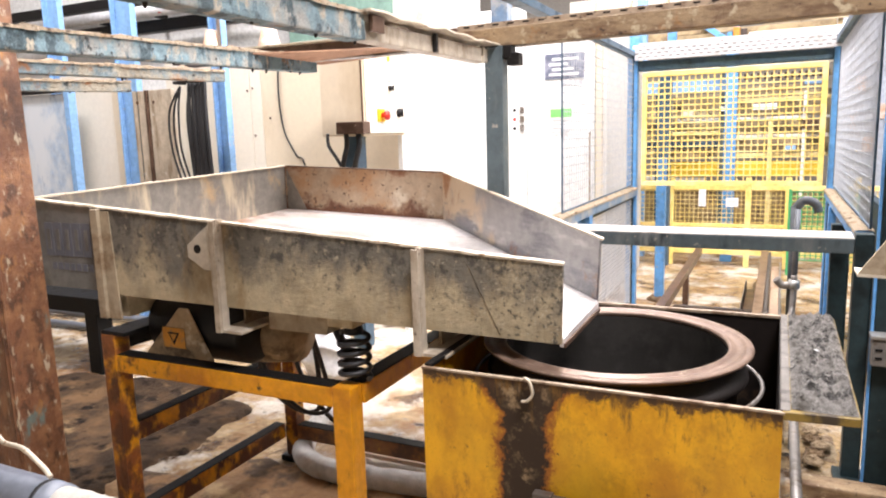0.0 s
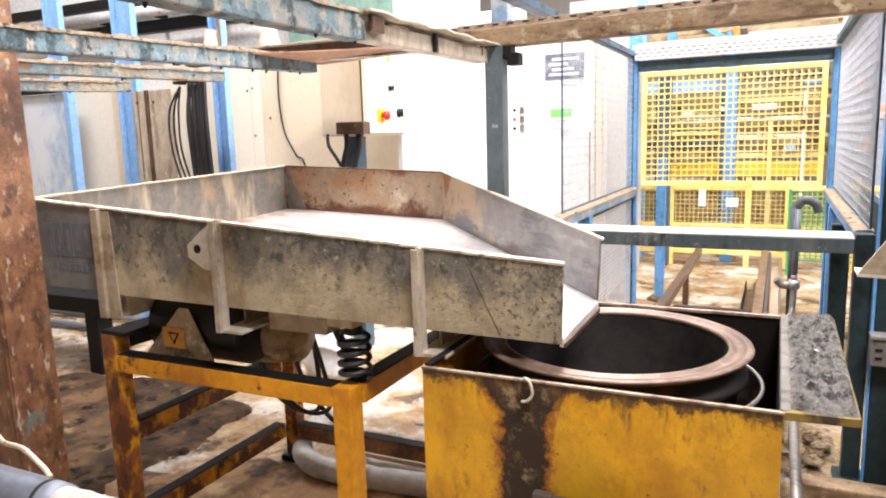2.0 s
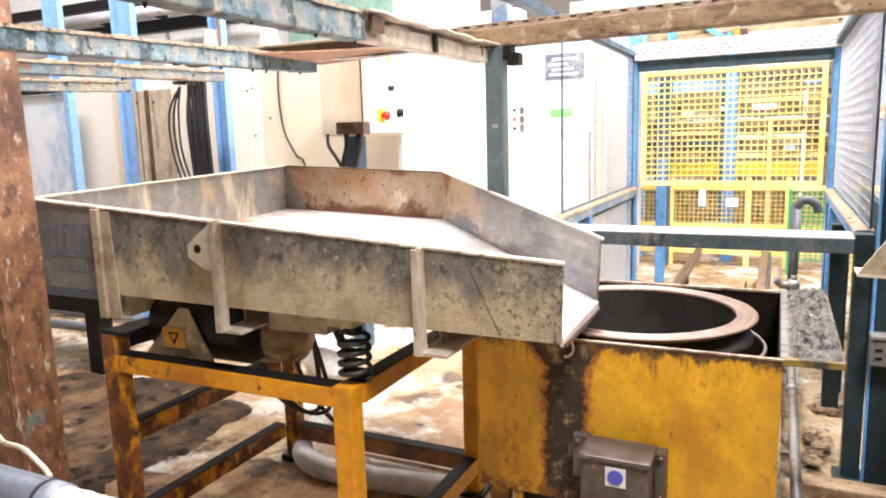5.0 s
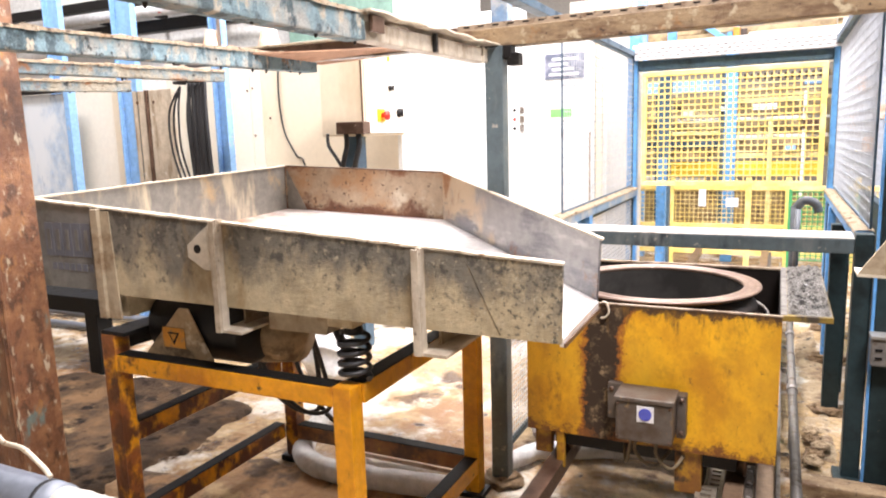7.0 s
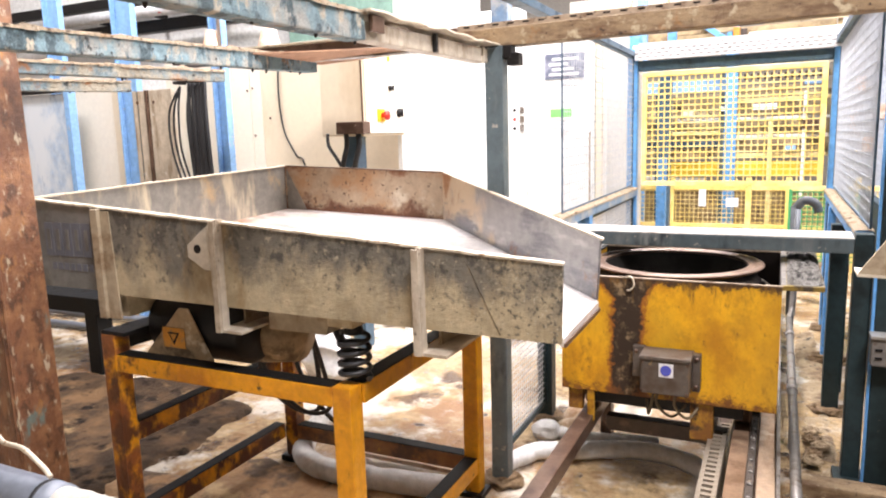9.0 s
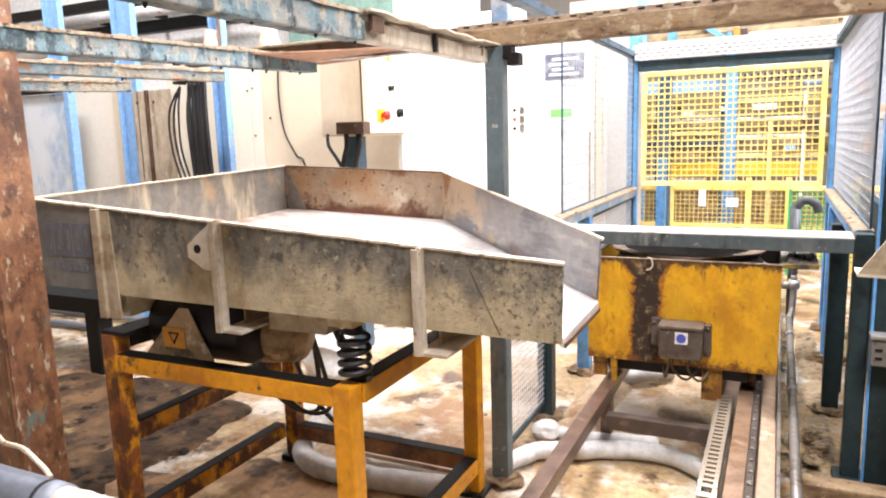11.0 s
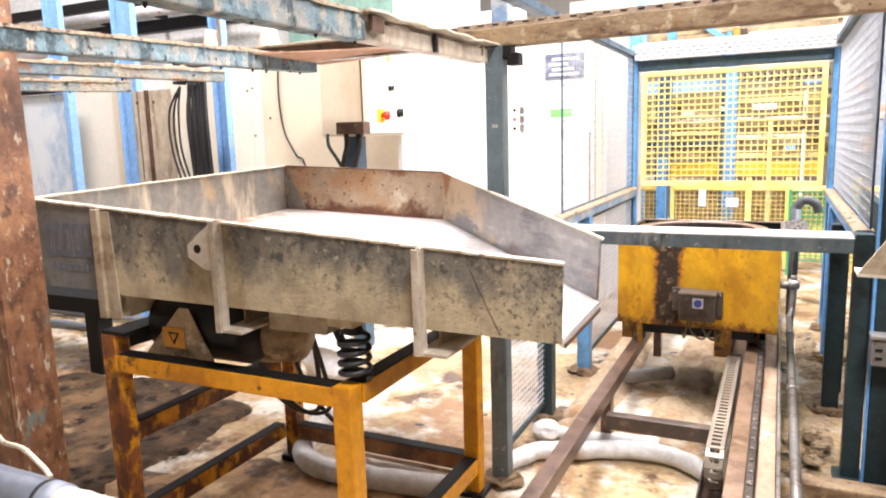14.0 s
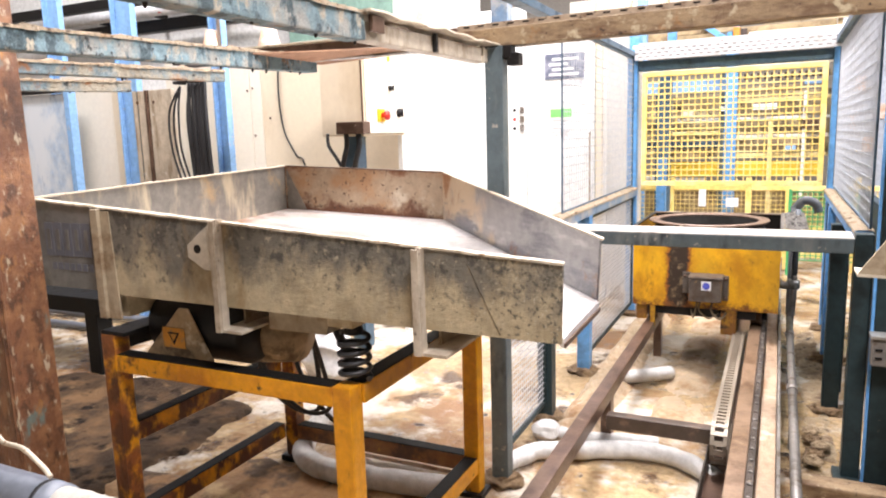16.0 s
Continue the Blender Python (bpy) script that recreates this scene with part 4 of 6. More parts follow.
    for ob in f.children_recursive:
        if ob.name.startswith("spring"):
            ob.data.transform(Matrix.Translation(old - f.location))
        else:
            ob.data.transform(Matrix.Scale(k, 4))
    return f


build_feeder()


def build_table():
    t = thing("feeder_table", "orange-yellow steel frame table with oil-blackened top rails", "table", (-1.65, 2.15, 0))
    x0, x1, y0, y1, top = -2.205, -1.115, 1.69, 2.68, 0.8
    w = 0.068
    legs = [(x0, y0), (x1 - w - 0.02, y0), (x1 - w, y1 - w), (x0 + 0.06, y1 - w)]
    for k, (x, y) in enumerate(legs):
        part("leg", box((x, y, -0.015), (x + w, y + w, top if k else 0.87), 0.006), "yellow_table", t)
    for k, (x, y) in enumerate(legs[2:]):
        part("foot_plate", box((x - 0.02, y - 0.02, -0.02), (x + w + 0.02, y + w + 0.02, 0.012), 0.003), "black", t)
    h = 0.068

    def rail(lo, hi, mat="yellow_table"):
        r = part("rail", box(lo, hi, 0.005), mat, t)
        part("oil_film", box((lo[0] + 0.003, lo[1] + 0.003, hi[2] - 0.001), (hi[0] - 0.003, hi[1] - 0.003, hi[2] + 0.003), 0.001), "soot", r, "black oily top face")

    rail((x0 + w, y0 + 0.002, top - h), (x1 - w - 0.02, y0 + w - 0.002, top - 0.004))
    rail((x1 - w - 0.014, y0 + w, top - h), (x1 - 0.012, y1 - w, top - 0.004))
    rail((x0 + w, y1 - w + 0.002, top - h), (x1 - w, y1 - 0.002, top - 0.004))
    rail((x0 + 0.002, y0 + w, 0.44), (x0 + w - 0.006, y1 - w, 0.51))
    rail((x0 + 0.002, y0 + w, 0.1), (x0 + w - 0.006, y1 - w, 0.17))
    rail((x0 + 0.06 + w, y1 - w + 0.002, 0.1), (x1 - w, y1 - 0.002, 0.17), "rusty_orange")
    rail((x1 - w + 0.002, y0 + w, 0.1), (x1 - 0.002, y1 - w, 0.17))
    part("corner_cap", box((x0 + 0.002, y0 + 0.002, 0.868), (x0 + 0.12, y0 + 0.3, 0.882), 0.003), "black", t)
    part("upper_strut", box((x0 + 0.004, y0 + w, 0.8), (x0 + 0.05, y0 + 0.5, 0.866), 0.004), "black", t)


build_table()


# ---- posts and beams of the overhead frame ----
def caked_beam(name, label, a, b, w, h, mat, top="crust_top", drips=0, seed=1):
    """A box beam with sand caked on its upper face and drips below."""
    a, b = Vector(a), Vector(b)
    ob = thing(name, label, "beam", tuple(a))
    rnd = random.Random(seed)
    body = bar(a, b, w, h, 0.004)
    part("section", body, mat, ob)
    if top:
        d = b - a
        n = max(12, int(d.length / 0.009))
        side = d.normalized().cross(Vector((0, 0, 1))).normalized()
        bm = bmesh.new()
        rows = []
        for k in range(n + 1):
            p = a + d * (k / n) + Vector((0, 0, h / 2))
            hump = 0.004 + 0.012 * max(0, noise.noise(p * 12 + Vector((seed, 0, 0)))) + 0.008 * noise.noise(p * 55) + 0.006 * noise.noise(p * 130)
            over = 0.004 + 0.005 * noise.noise(p * 70) + 0.006 * max(0, noise.noise(p * 23))
            rows.append([bm.verts.new(p + side * (w / 2 + 0.002 + over * (abs(s) > 0.9)) * s + Vector((0, 0, hz))) for s, hz in ((-1, -0.004 - over), (-0.95, hump * 0.5), (0, hump * 1.3), (0.95, hump * 0.5), (1, -0.004 - over))])
        for r0, r1 in zip(rows, rows[1:]):
            for k in range(4):
                bm.faces.new((r0[k], r0[k + 1], r1[k + 1], r1[k]))
        part("sand_crust", bm, top, ob, "pale sandy crust")
    for k in range(drips):
        t = rnd.random()
        p = a.lerp(b, t) - Vector((0, 0, h / 2))
        ln = rnd.uniform(0.004, 0.016)
        part("drip", tube([p + Vector((0, 0, 0.004)), p - Vector((0, 0, ln * 0.5)), p - Vector((0.002, 0, ln))], 0.004, 6, radii=[0.007, 0.005, 0.0025], smooth=2), "black", ob)
    return ob


def mud_heap(centre, rx, ry, h, seed):
    """A low uneven heap of caked mud."""
    bm = bmesh.new()
    bmesh.ops.create_icosphere(bm, subdivisions=4, radius=1.0)
    for v in bm.verts:
        d = noise.noise_vector(v.co * 1.9 + Vector((seed, 0, 0))) * 0.35 + noise.noise_vector(v.co * 6 + Vector((0, seed, 0))) * 0.12
        q = v.co + d
        v.co = Vector(centre) + Vector((q.x * rx, q.y * ry, q.z * h))
    for f in bm.faces:
        f.smooth = True
    return bm


def build_frame():
    p = thing("steel_post", "red-brown rusted steel post with flaking primer", "post", (-2.28, 1.5, 0))
    part("post", bar((-2.335, 1.47, -0.02), (-2.37, 1.47, 3.2), 0.14, 0.15, 0.01, up=(0, 1, 0)), "rusty_post", p)
    part("weld_bead", tube([(-2.262, 1.40, 0.0), (-2.275, 1.398, 1.2), (-2.292, 1.40, 2.6)], 0.006, 8), "rusty_post", p)
    caked_beam("overhead_beam", "teal box beam crusted with sand, chipped at its end", (-1.14, 0.6, 1.855), (-1.14, 1.82, 1.865), 0.07, 0.08, "crusted", drips=7, seed=3)
    b = caked_beam("overhead_beam", "grey steel beam under a bent dusty cover strip", (-1.14, 1.825, 1.855), (-1.12, 2.74, 1.86), 0.06, 0.055, "tray_pale", top=None, seed=4)
    part("cover_strip", rough_up(sheet([(-1.2, 1.8, 1.9), (-1.075, 1.8, 1.904), (-1.05, 2.78, 1.9), (-1.17, 2.78, 1.896)], 0.006, 8, 60), 0.012, 9), "cream_edge", b, "bent dusty cover strip")
    part("clamp", box((-1.1, 1.83, 1.85), (-1.085, 1.9, 1.9), 0.004), "rail", b)
    part("clip", box((-1.1, 2.25, 1.83), (-1.085, 2.27, 1.895), 0.003), "black", b)
    part("clip", box((-1.1, 2.68, 1.83), (-1.085, 2.7, 1.895), 0.003), "tray_pale", b)
    caked_beam("overhead_beam", "teal box beam crusted with sand and drips", (-2.05, 1.25, 1.857), (-2.02, 2.82, 1.892), 0.07, 0.07, "crusted", drips=7, seed=5)
    caked_beam("overhead_beam", "pale teal beam with rusty sand crust", (-2.86, 1.9, 1.875), (-2.66, 2.92, 1.885), 0.06, 0.055, "crusted_cream", drips=4, seed=6)
    caked_beam("overhead_beam", "grey-brown beam with rusty sand crust", (-3.62, 2.3, 1.865), (-3.44, 3.0, 1.88), 0.06, 0.06, "crusted_cream", drips=3, seed=7)
    # angle shelf between the beams
    s = thing("angle_shelf", "rust-brown angle iron with pale slotted flange", "shelf", (-1.85, 2.6, 1.9))
    part("flange", sheet([(-2.02, 2.36, 1.90), (-1.5, 2.75, 1.925), (-1.5, 2.95, 1.925), (-2.02, 2.9, 1.90)], 0.006), "rust_light", s)
    part("lip", sheet([(-2.0, 2.78, 1.9), (-1.2, 2.85, 1.905), (-1.2, 2.86, 1.915), (-2.0, 2.79, 1.91)], 0.01), "galv", s)
    # long brown beam across the top
    t = caked_beam("overhead_beam", "long brown dusty steel beam with a slotted flange", (-1.25, 2.82, 1.935), (0.9, 2.82, 1.955), 0.08, 0.075, "wood_beam", top=None, seed=9)
    part("slotted_flange", bar((-1.25, 2.802, 1.985), (0.2, 2.802, 1.9985), 0.005, 0.026, 0.001), "flange_pale", t, "pale slotted upstand")
    for k in range(22):
        x = -1.22 + k * 0.065
        part("slot", box((x, 2.798, 1.985 + 0.0094 * (x + 1.25)), (x + 0.026, 2.7993, 1.991 + 0.0094 * (x + 1.25))), "black", t)
    part("clod", rough_up(box((-0.02, 2.79, 1.99), (0.1, 2.86, 2.03), 0.01), 0.012, 20), "wood_beam", t)
    # near cage post that carries the beams
    c = thing("cage_post", "teal steel post streaked with dust, carrying the beams", "post", (-1.075, 2.78, 0))
    part("post", box((-1.113, 2.76, -0.015), (-1.037, 2.83, 1.9), 0.005), "teal_dusty", c)
    part("cap_bracket", box((-1.02, 2.77, 1.82), (-0.97, 2.83, 1.87), 0.004), "black", c)
    part("cap_bracket", box((-1.035, 2.765, 1.85), (-1.0, 2.825, 1.9), 0.004), "black", c)
    part("foot_mud", mud_heap((-1.08, 2.79, 0.0), 0.095, 0.09, 0.03, 3), "mud_rust", c, "rusty mud caked round the foot")


build_frame()


# ---- the guard cage round the rails ----
def build_cage():
    XC, XD, Y0, Y1 = -1.1, 0.345, 3.37, 6.0
    for x, y, lo, hi, mat, lab in ((XC, 3.55, -0.02, 1.004, "teal", "dark teal steel cage post"), (XC, 4.38, -0.02, 1.03, "blue", "blue steel cage post"), (XC - 0.01, Y1, -0.02, 2.2, "blue", "tall blue corner post of the cage"), (XD + 0.02, Y1, -0.02, 2.2, "blue", "tall blue corner post of the cage"), (0.3, 4.2, -0.02, 1.03, "teal", "dark teal steel cage post"), (XC + 0.14, 6.6, -0.02, 1.3, "blue", "blue steel post behind the gate"), (0.34, 5.2, -0.02, 1.02, "blue", "blue steel cage post")):
        p = thing("cage_post", lab, "post", (x, y, 0), "cage posts")
        part("post", box((x - 0.04, y - 0.04, lo), (x + 0.04, y + 0.04, hi), 0.005), mat, p)
        part("foot_mud", mud_heap((x, y, 0.0), 0.1, 0.09, 0.035, int(y * 10)), "mud_rust", p)
    # heavy double post on the near side
    h = thing("cage_post", "heavy dark teal double post with a blue edge", "post", (0.36, 3.4, 0), "cage posts")
    part("post", box((0.30, 3.36, -0.02), (0.37, 3.44, 1.09), 0.005), "teal", h)
    part("post", box((0.385, 3.33, -0.02), (0.47, 3.42, 2.6), 0.006), "teal", h)
    part("blue_edge", box((0.372, 3.325, -0.02), (0.384, 3.338, 2.6), 0.003), "blue", h)
    part("foot_plate", box((0.27, 3.3, -0.02), (0.5, 3.46, 0.012), 0.003), "teal", h)
    # rails of the cage
    f = caked_beam("cage_rail", "dark teal cross rail with dust-whitened top", (XC - 0.03, 3.475, 1.036), (0.298, 3.475, 1.036), 0.22, 0.062, "teal_dusty", top=None)
    part("dust", rough_up(box((XC - 0.03, 3.367, 1.066), (0.298, 3.583, 1.072), 0.002), 0.002, 12), "dust", f, "pale dust")
    l = caked_beam("cage_rail", "blue side rail with dusty brown top", (XC, 3.6, 1.055), (XC, 5.96, 1.045), 0.08, 0.06, "blue_dusty", top="crust_top")
    r = caked_beam("cage_rail", "blue side rail with dusty brown top", (XD, 3.5, 1.055), (XD, 5.96, 1.045), 0.07, 0.06, "blue", top="crust_top")
    for x in (XC - 0.01, XD + 0.02):
        q = thing("cage_rail", "dark blue top rail of the cage", "rail", (x, 4.5, 2.15))
        part("angle", box((x - 0.035, 2.98, 2.13), (x + 0.03, 5.96, 2.17), 0.004), "blue_dark", q)
    q = thing("cage_rail", "dark blue cross beam over the gate", "beam", (-0.4, 6.0, 2.1))
    part("beam", box((XC + 0.03, 5.97, 2.02), (XD - 0.02, 6.05, 2.1), 0.005), "blue_dark", q)
    # white slotted cable tray over the gate
    tr = thing("cable_tray", "pale perforated cable tray over the gate", "cable tray", (-0.4, 6.0, 2.14))
    bm = bmesh.new()
    rows = (2.1, 2.127, 2.154, 2.181)
    for z in rows:
        box((XC + 0.02, 5.885, z), (XD + 0.04, 5.888, z + 0.018), bm=bm)
    for n, z in enumerate(rows):
        for k in range(25):
            x = XC + 0.02 + k * 0.0575 + 0.028 * (n % 2)
            box((x, 5.885, z + 0.018), (x + 0.026, 5.888, z + 0.027), bm=bm)
    part("slotted_side", bm, "galv_white", tr)
    # added backing in darker zinc, only to give the slots a grey tone
    part("slot_backing", box((XC + 0.02, 5.889, 2.1), (XD + 0.04, 5.893, 2.205)), "galv_dirty", tr)
    part("tray_floor", box((XC, 5.894, 2.14), (XD + 0.06, 6.15, 2.146)), "galv_white", tr)
    part("back_side", box((XC, 6.15, 2.14), (XD + 0.06, 6.154, 2.26)), "galv_white", tr)
    # hinged yellow mesh gate
    g = thing("mesh_gate", "bright yellow wire mesh gate in a yellow frame", "gate", (-0.37, 6.0, 1.1))
    gx0, gx1, gz0, gz1 = -1.022, 0.292, 1.1, 2.002
    part("frame_bar", box((gx0, 5.9, gz1 - 0.035), (gx1, 5.935, gz1), 0.004), "yellow_mesh", g)
    part("frame_bar", box((gx0, 5.9, gz0), (gx1, 5.935, gz0 + 0.035), 0.004), "yellow_mesh", g)
    part("frame_bar", box((gx0, 5.9, gz0 + 0.035), (gx0 + 0.035, 5.935, gz1 - 0.035), 0.004), "yellow_mesh", g)
    part("frame_bar", box((gx1 - 0.035, 5.9, gz0 + 0.035), (gx1, 5.935, gz1 - 0.035), 0.004), "yellow_mesh", g)
    part("wire_mesh", wire_grid((gx0 + 0.035, 5.915, gz0 + 0.035), (gx1 - gx0 - 0.07, 0, 0), (0, 0, gz1 - gz0 - 0.07), 27, 18, 0.009), "yellow_mesh", g)
    # wire panels of the sides
    def panel(label, x, y0, y1, z0, z1, cell, mat, wire):
        p = thing("wire_fence", label, "wire fence", (x, y0, z0), "wire fences of the cage")
        nu, nv = int((y1 - y0) / cell), int((z1 - z0) / cell)
        part("wire_mesh", wire_grid((x, y0, z0), (0, y1 - y0, 0), (0, 0, z1 - z0), nu, nv, 0.0035), wire, p)
        t = 0.011 if z1 < 1.5 else 0.005
        part("frame_bar", box((x - t, y0 - t, z0 - t), (x + t, y0 + t, z1 + t), 0.002), mat, p)
        part("frame_bar", box((x - t, y1 - t, z0 - t), (x + t, y1 + t, z1 + t), 0.002), mat, p)
        part("frame_bar", box((x - t, y0 + t, z1 - t), (x + t, y1 - t, z1 + t), 0.002), mat, p)
        part("frame_bar", box((x - t, y0 + t, z0 - t), (x + t, y1 - t, z0 + t), 0.002), mat, p)

    panel("upper wire mesh panel in a thin blue frame", XC, 3.86, 5.94, 1.1, 2.12, 0.05, "blue_dark", "wire")
    panel("lower wire mesh panel in a dark frame", XC, 2.86, 3.5, 0.1, 1.0, 0.03, "teal", "wire")
    panel("lower wire mesh panel in a dark frame", XC, 4.44, 5.94, 0.1, 1.0, 0.03, "teal", "wire")
    panel("upper wire mesh panel in a thin blue frame", XD + 0.02, 3.5, 5.94, 1.1, 2.12, 0.05, "blue_dark", "wire")
    panel("lower wire mesh panel in a dark frame", XD, 4.26, 5.94, 0.1, 1.0, 0.03, "teal", "wire")


build_cage()

# ---- enclosures, walls and clutter behind the feeder ----
def bars(name, quads, mat, parent):
    for lo, hi in quads:
        part(name, box(lo, hi, 0.0), mat, parent)


def build_background():
    c = thing("control_box", "enamelled control box, shaded beige front and lit cream side, with emergency stop and switches", "control box", (-2.77, 4.5, 0))
    # unlit front in beige, lit side in cream: the light is in the colours
    body = part("body", box((-2.943, 4.2, 1.565), (-2.6, 4.8, 2.16), 0.008), "beige", c)
    part("side_door", box((-2.599, 4.225, 1.58), (-2.585, 4.79, 2.15), 0.004), "cream", c)
    part("stop_plate", box((-2.584, 4.365, 1.66), (-2.579, 4.465, 1.75), 0.001), "sign_yellow", body)
    part("corner_seam", box((-2.606, 4.194, 1.57), (-2.594, 4.1995, 2.155)), "rail", body)
    part("emergency_stop", turned([(0.018, 0), (0.018, 0.025), (0.034, 0.03), (0.034, 0.05), (0.02, 0.058), (0, 0.06)], (-2.58, 4.43, 1.705), 24, axis="x"), "red", body, "red mushroom emergency stop")
    for y, z, r in ((4.556, 1.9, 0.02), (4.678, 1.728, 0.032)):
        part("switch_knob", turned([(r, 0), (r, 0.012), (r * 0.6, 0.03), (0, 0.032)], (-2.584, y, z), 20, axis="x"), "black", body)
        part("switch_lever", box((-2.556, y - 0.006, z - r), (-2.545, y + 0.006, z + r), 0.002), "black", body)
        part("name_tag", box((-2.584, y - 0.025, z + 0.05), (-2.581, y + 0.025, z + 0.075)), "grey_light", body)
    part("name_tag", box((-2.584, 4.295, 1.83), (-2.581, 4.325, 1.885)), "grey_light", body)
    part("warning_tag", box((-2.584, 4.53, 2.09), (-2.581, 4.57, 2.14)), "sign_yellow", body)
    part("stand", box((-2.83, 4.3, 0.0), (-2.72, 4.42, 1.562), 0.004), "blue_dark", c)
    part("junction_box", box((-2.76, 4.1, 1.578), (-2.54, 4.195, 1.66), 0.006), "rail", c, "rust-brown junction box")
    for x, sag, r in ((-2.87, 0.2, 0.012), (-2.72, 0.22, 0.018), (-2.62, 0.2, 0.02)):
        part("cable", tube([(x, 4.16, 1.585), (x + 0.01, 4.15, 1.5), (x - 0.02 + 0.1 * (x < -2.8), 4.15, 1.4), (x - 0.08 + 0.2 * (x < -2.8), 4.2, 1.585 - sag - 0.1)], r, 10), "rubber", c)
    # white machine enclosure with a door, beyond the cage
    w = thing("machine_enclosure", "tall white enamelled machine enclosure with door and plates", "enclosure", (-2.1, 6.0, 0))
    part("side_panel", box((-2.7, 4.86, 0.0), (-2.66, 6.4, 2.7), 0.004), "white", w)
    door = part("door", box((-2.16, 6.39, 0.1), (-1.52, 6.43, 2.55), 0.006), "white", w)
    part("front_panel", box((-2.66, 6.4, 0.0), (-2.17, 6.44, 2.7), 0.004), "white", w)
    part("corner_panel", box((-1.51, 6.4, 0.0), (-1.46, 6.44, 2.7), 0.004), "beige", w)
    part("side_panel", box((-1.46, 6.44, 0.0), (-1.42, 8.2, 2.5), 0.004), "wall", w)
    part("maker_plate", box((-1.981, 6.38, 2.03), (-1.614, 6.388, 2.255), 0.003), "grey_blue", door)
    for k in range(4):
        part("plate_bar", box((-1.94 + 0.03 * (k % 2), 6.376, 2.06 + 0.045 * k), (-1.66 - 0.05 * (k % 3), 6.379, 2.083 + 0.045 * k)), "paper", door)
    for k in range(4):
        part("plate_bar", box((-1.81 + 0.05 * k, 6.384, 1.97), (-1.78 + 0.05 * k, 6.387, 2.012)), "grey_light", door)
    part("notice_head", box((-1.93, 6.383, 1.69), (-1.733, 6.387, 1.764)), "green", door)
    for k in range(4):
        part("notice_line", box((-1.92, 6.384, 1.55 + 0.035 * k), (-1.75 - 0.03 * (k % 2), 6.387, 1.558 + 0.035 * k)), "grey_light", door)
    part("door_seam", box((-1.98, 6.384, 1.525), (-1.66, 6.388, 1.53)), "grey_light", door)
    part("handle", box((-1.57, 6.36, 0.9), (-1.55, 6.387, 1.55), 0.004), "tray_tan", door)
    for k, m in enumerate(("black", "red", "black")):
        part("push_button", turned([(0.016, 0), (0.016, 0.02), (0, 0.022)], (-2.285, 6.398, 1.77 - 0.085 * k), 12, axis="y"), m, w)
        part("lock_block", box((-2.225, 6.37, 1.74 - 0.085 * k), (-2.19, 6.398, 1.8 - 0.085 * k), 0.004), "galv_dirty", w)
    # partition of cream sheets
    p = thing("partition_panel", "cream sheet metal partition stained with rust", "partition", (-3.9, 5.1, 0))
    for x0, x1 in ((-5.35, -4.565), (-4.56, -4.335), (-4.33, -4.21), (-4.205, -2.705)):
        s = part("sheet", box((x0, 5.1, 0.0), (x1, 5.13, 2.32 if x1 < -4.2 else 2.2), 0.003), "beige" if x1 > -4.0 else "cream", p)
    for x, z in ((-4.36, 2.0), (-4.3, 2.02), (-4.3, 1.6), (-4.12, 1.75), (-3.3, 1.9)):
        part("screw", turned([(0.012, 0), (0.008, 0.006)], (x, 5.094, z), 8, axis="y"), "rail", p)
    part("thin_cable", tube([(-3.99, 5.08, 2.2), (-4.0, 5.08, 1.9), (-3.96, 5.08, 1.62), (-3.85, 5.08, 1.42), (-3.75, 5.08, 1.25), (-3.7, 5.08, 0.1)], 0.008, 8), "rubber", p)
    # blue frame and boards at the left
    for x0, x1, lo, hi, y, lab in ((-6.53, -6.31, 0, 3.4, 4.8, "tall blue painted column"), (-5.193, -4.955, 0, 3.2, 4.45, "tall blue painted column"), (-4.07, -3.94, 0, 2.9, 4.4, "blue painted column streaked with rust")):
        q = thing("blue_column", lab, "column", ((x0 + x1) / 2, y, 0), "blue columns")
        part("web", box((x0, y, lo - 0.02), (x1, y + 0.012, hi), 0.002), "blue_bright", q)
        part("flange", box((x0, y - 0.05, lo - 0.02), (x0 + 0.014, y - 0.001, hi), 0.002), "blue_bright", q)
        part("flange", box((x1 - 0.014, y - 0.05, lo - 0.02), (x1, y - 0.001, hi), 0.002), "blue_bright", q)
    d = thing("machine_door", "blue-grey steel door in a bright blue frame", "door", (-6.2, 4.4, 0))
    part("leaf", box((-6.7, 4.42, 0.1), (-5.87, 4.45, 2.03), 0.004), "panel_blue", d)
    part("frame_bar", box((-5.865, 4.38, 0.0), (-5.8, 4.46, 2.08), 0.004), "blue_bright", d)
    part("frame_bar", box((-6.8, 4.38, 2.04), (-5.87, 4.46, 2.08), 0.004), "black", d)
    a = thing("access_panel", "pale beige access panels with a brown stained joint", "panel", (-5.5, 4.55, 0))
    part("panel", box((-6.15, 4.58, 0.0), (-5.48, 4.6, 2.2), 0.003), "cream", a)
    part("panel", box((-5.475, 4.575, 0.0), (-5.3, 4.595, 2.2), 0.003), "beige", a)
    part("panel", box((-5.295, 4.58, 0.0), (-5.2, 4.6, 2.2), 0.003), "cream", a)
    for k, (x0, x1) in enumerate(((-5.02, -4.86), (-4.83, -4.57))):
        b = thing("plank", "weathered upright plank with pale scuffs", "plank", ((x0 + x1) / 2, 4.42, 0), "planks by the columns")
        part("board", box((x0, 4.4, -0.01), (x1, 4.44, 2.0), 0.006), "board", b)
        part("screw", turned([(0.014, 0), (0.01, 0.006)], (x0 + 0.06, 4.394, 1.9), 8, axis="y"), "rail", b)
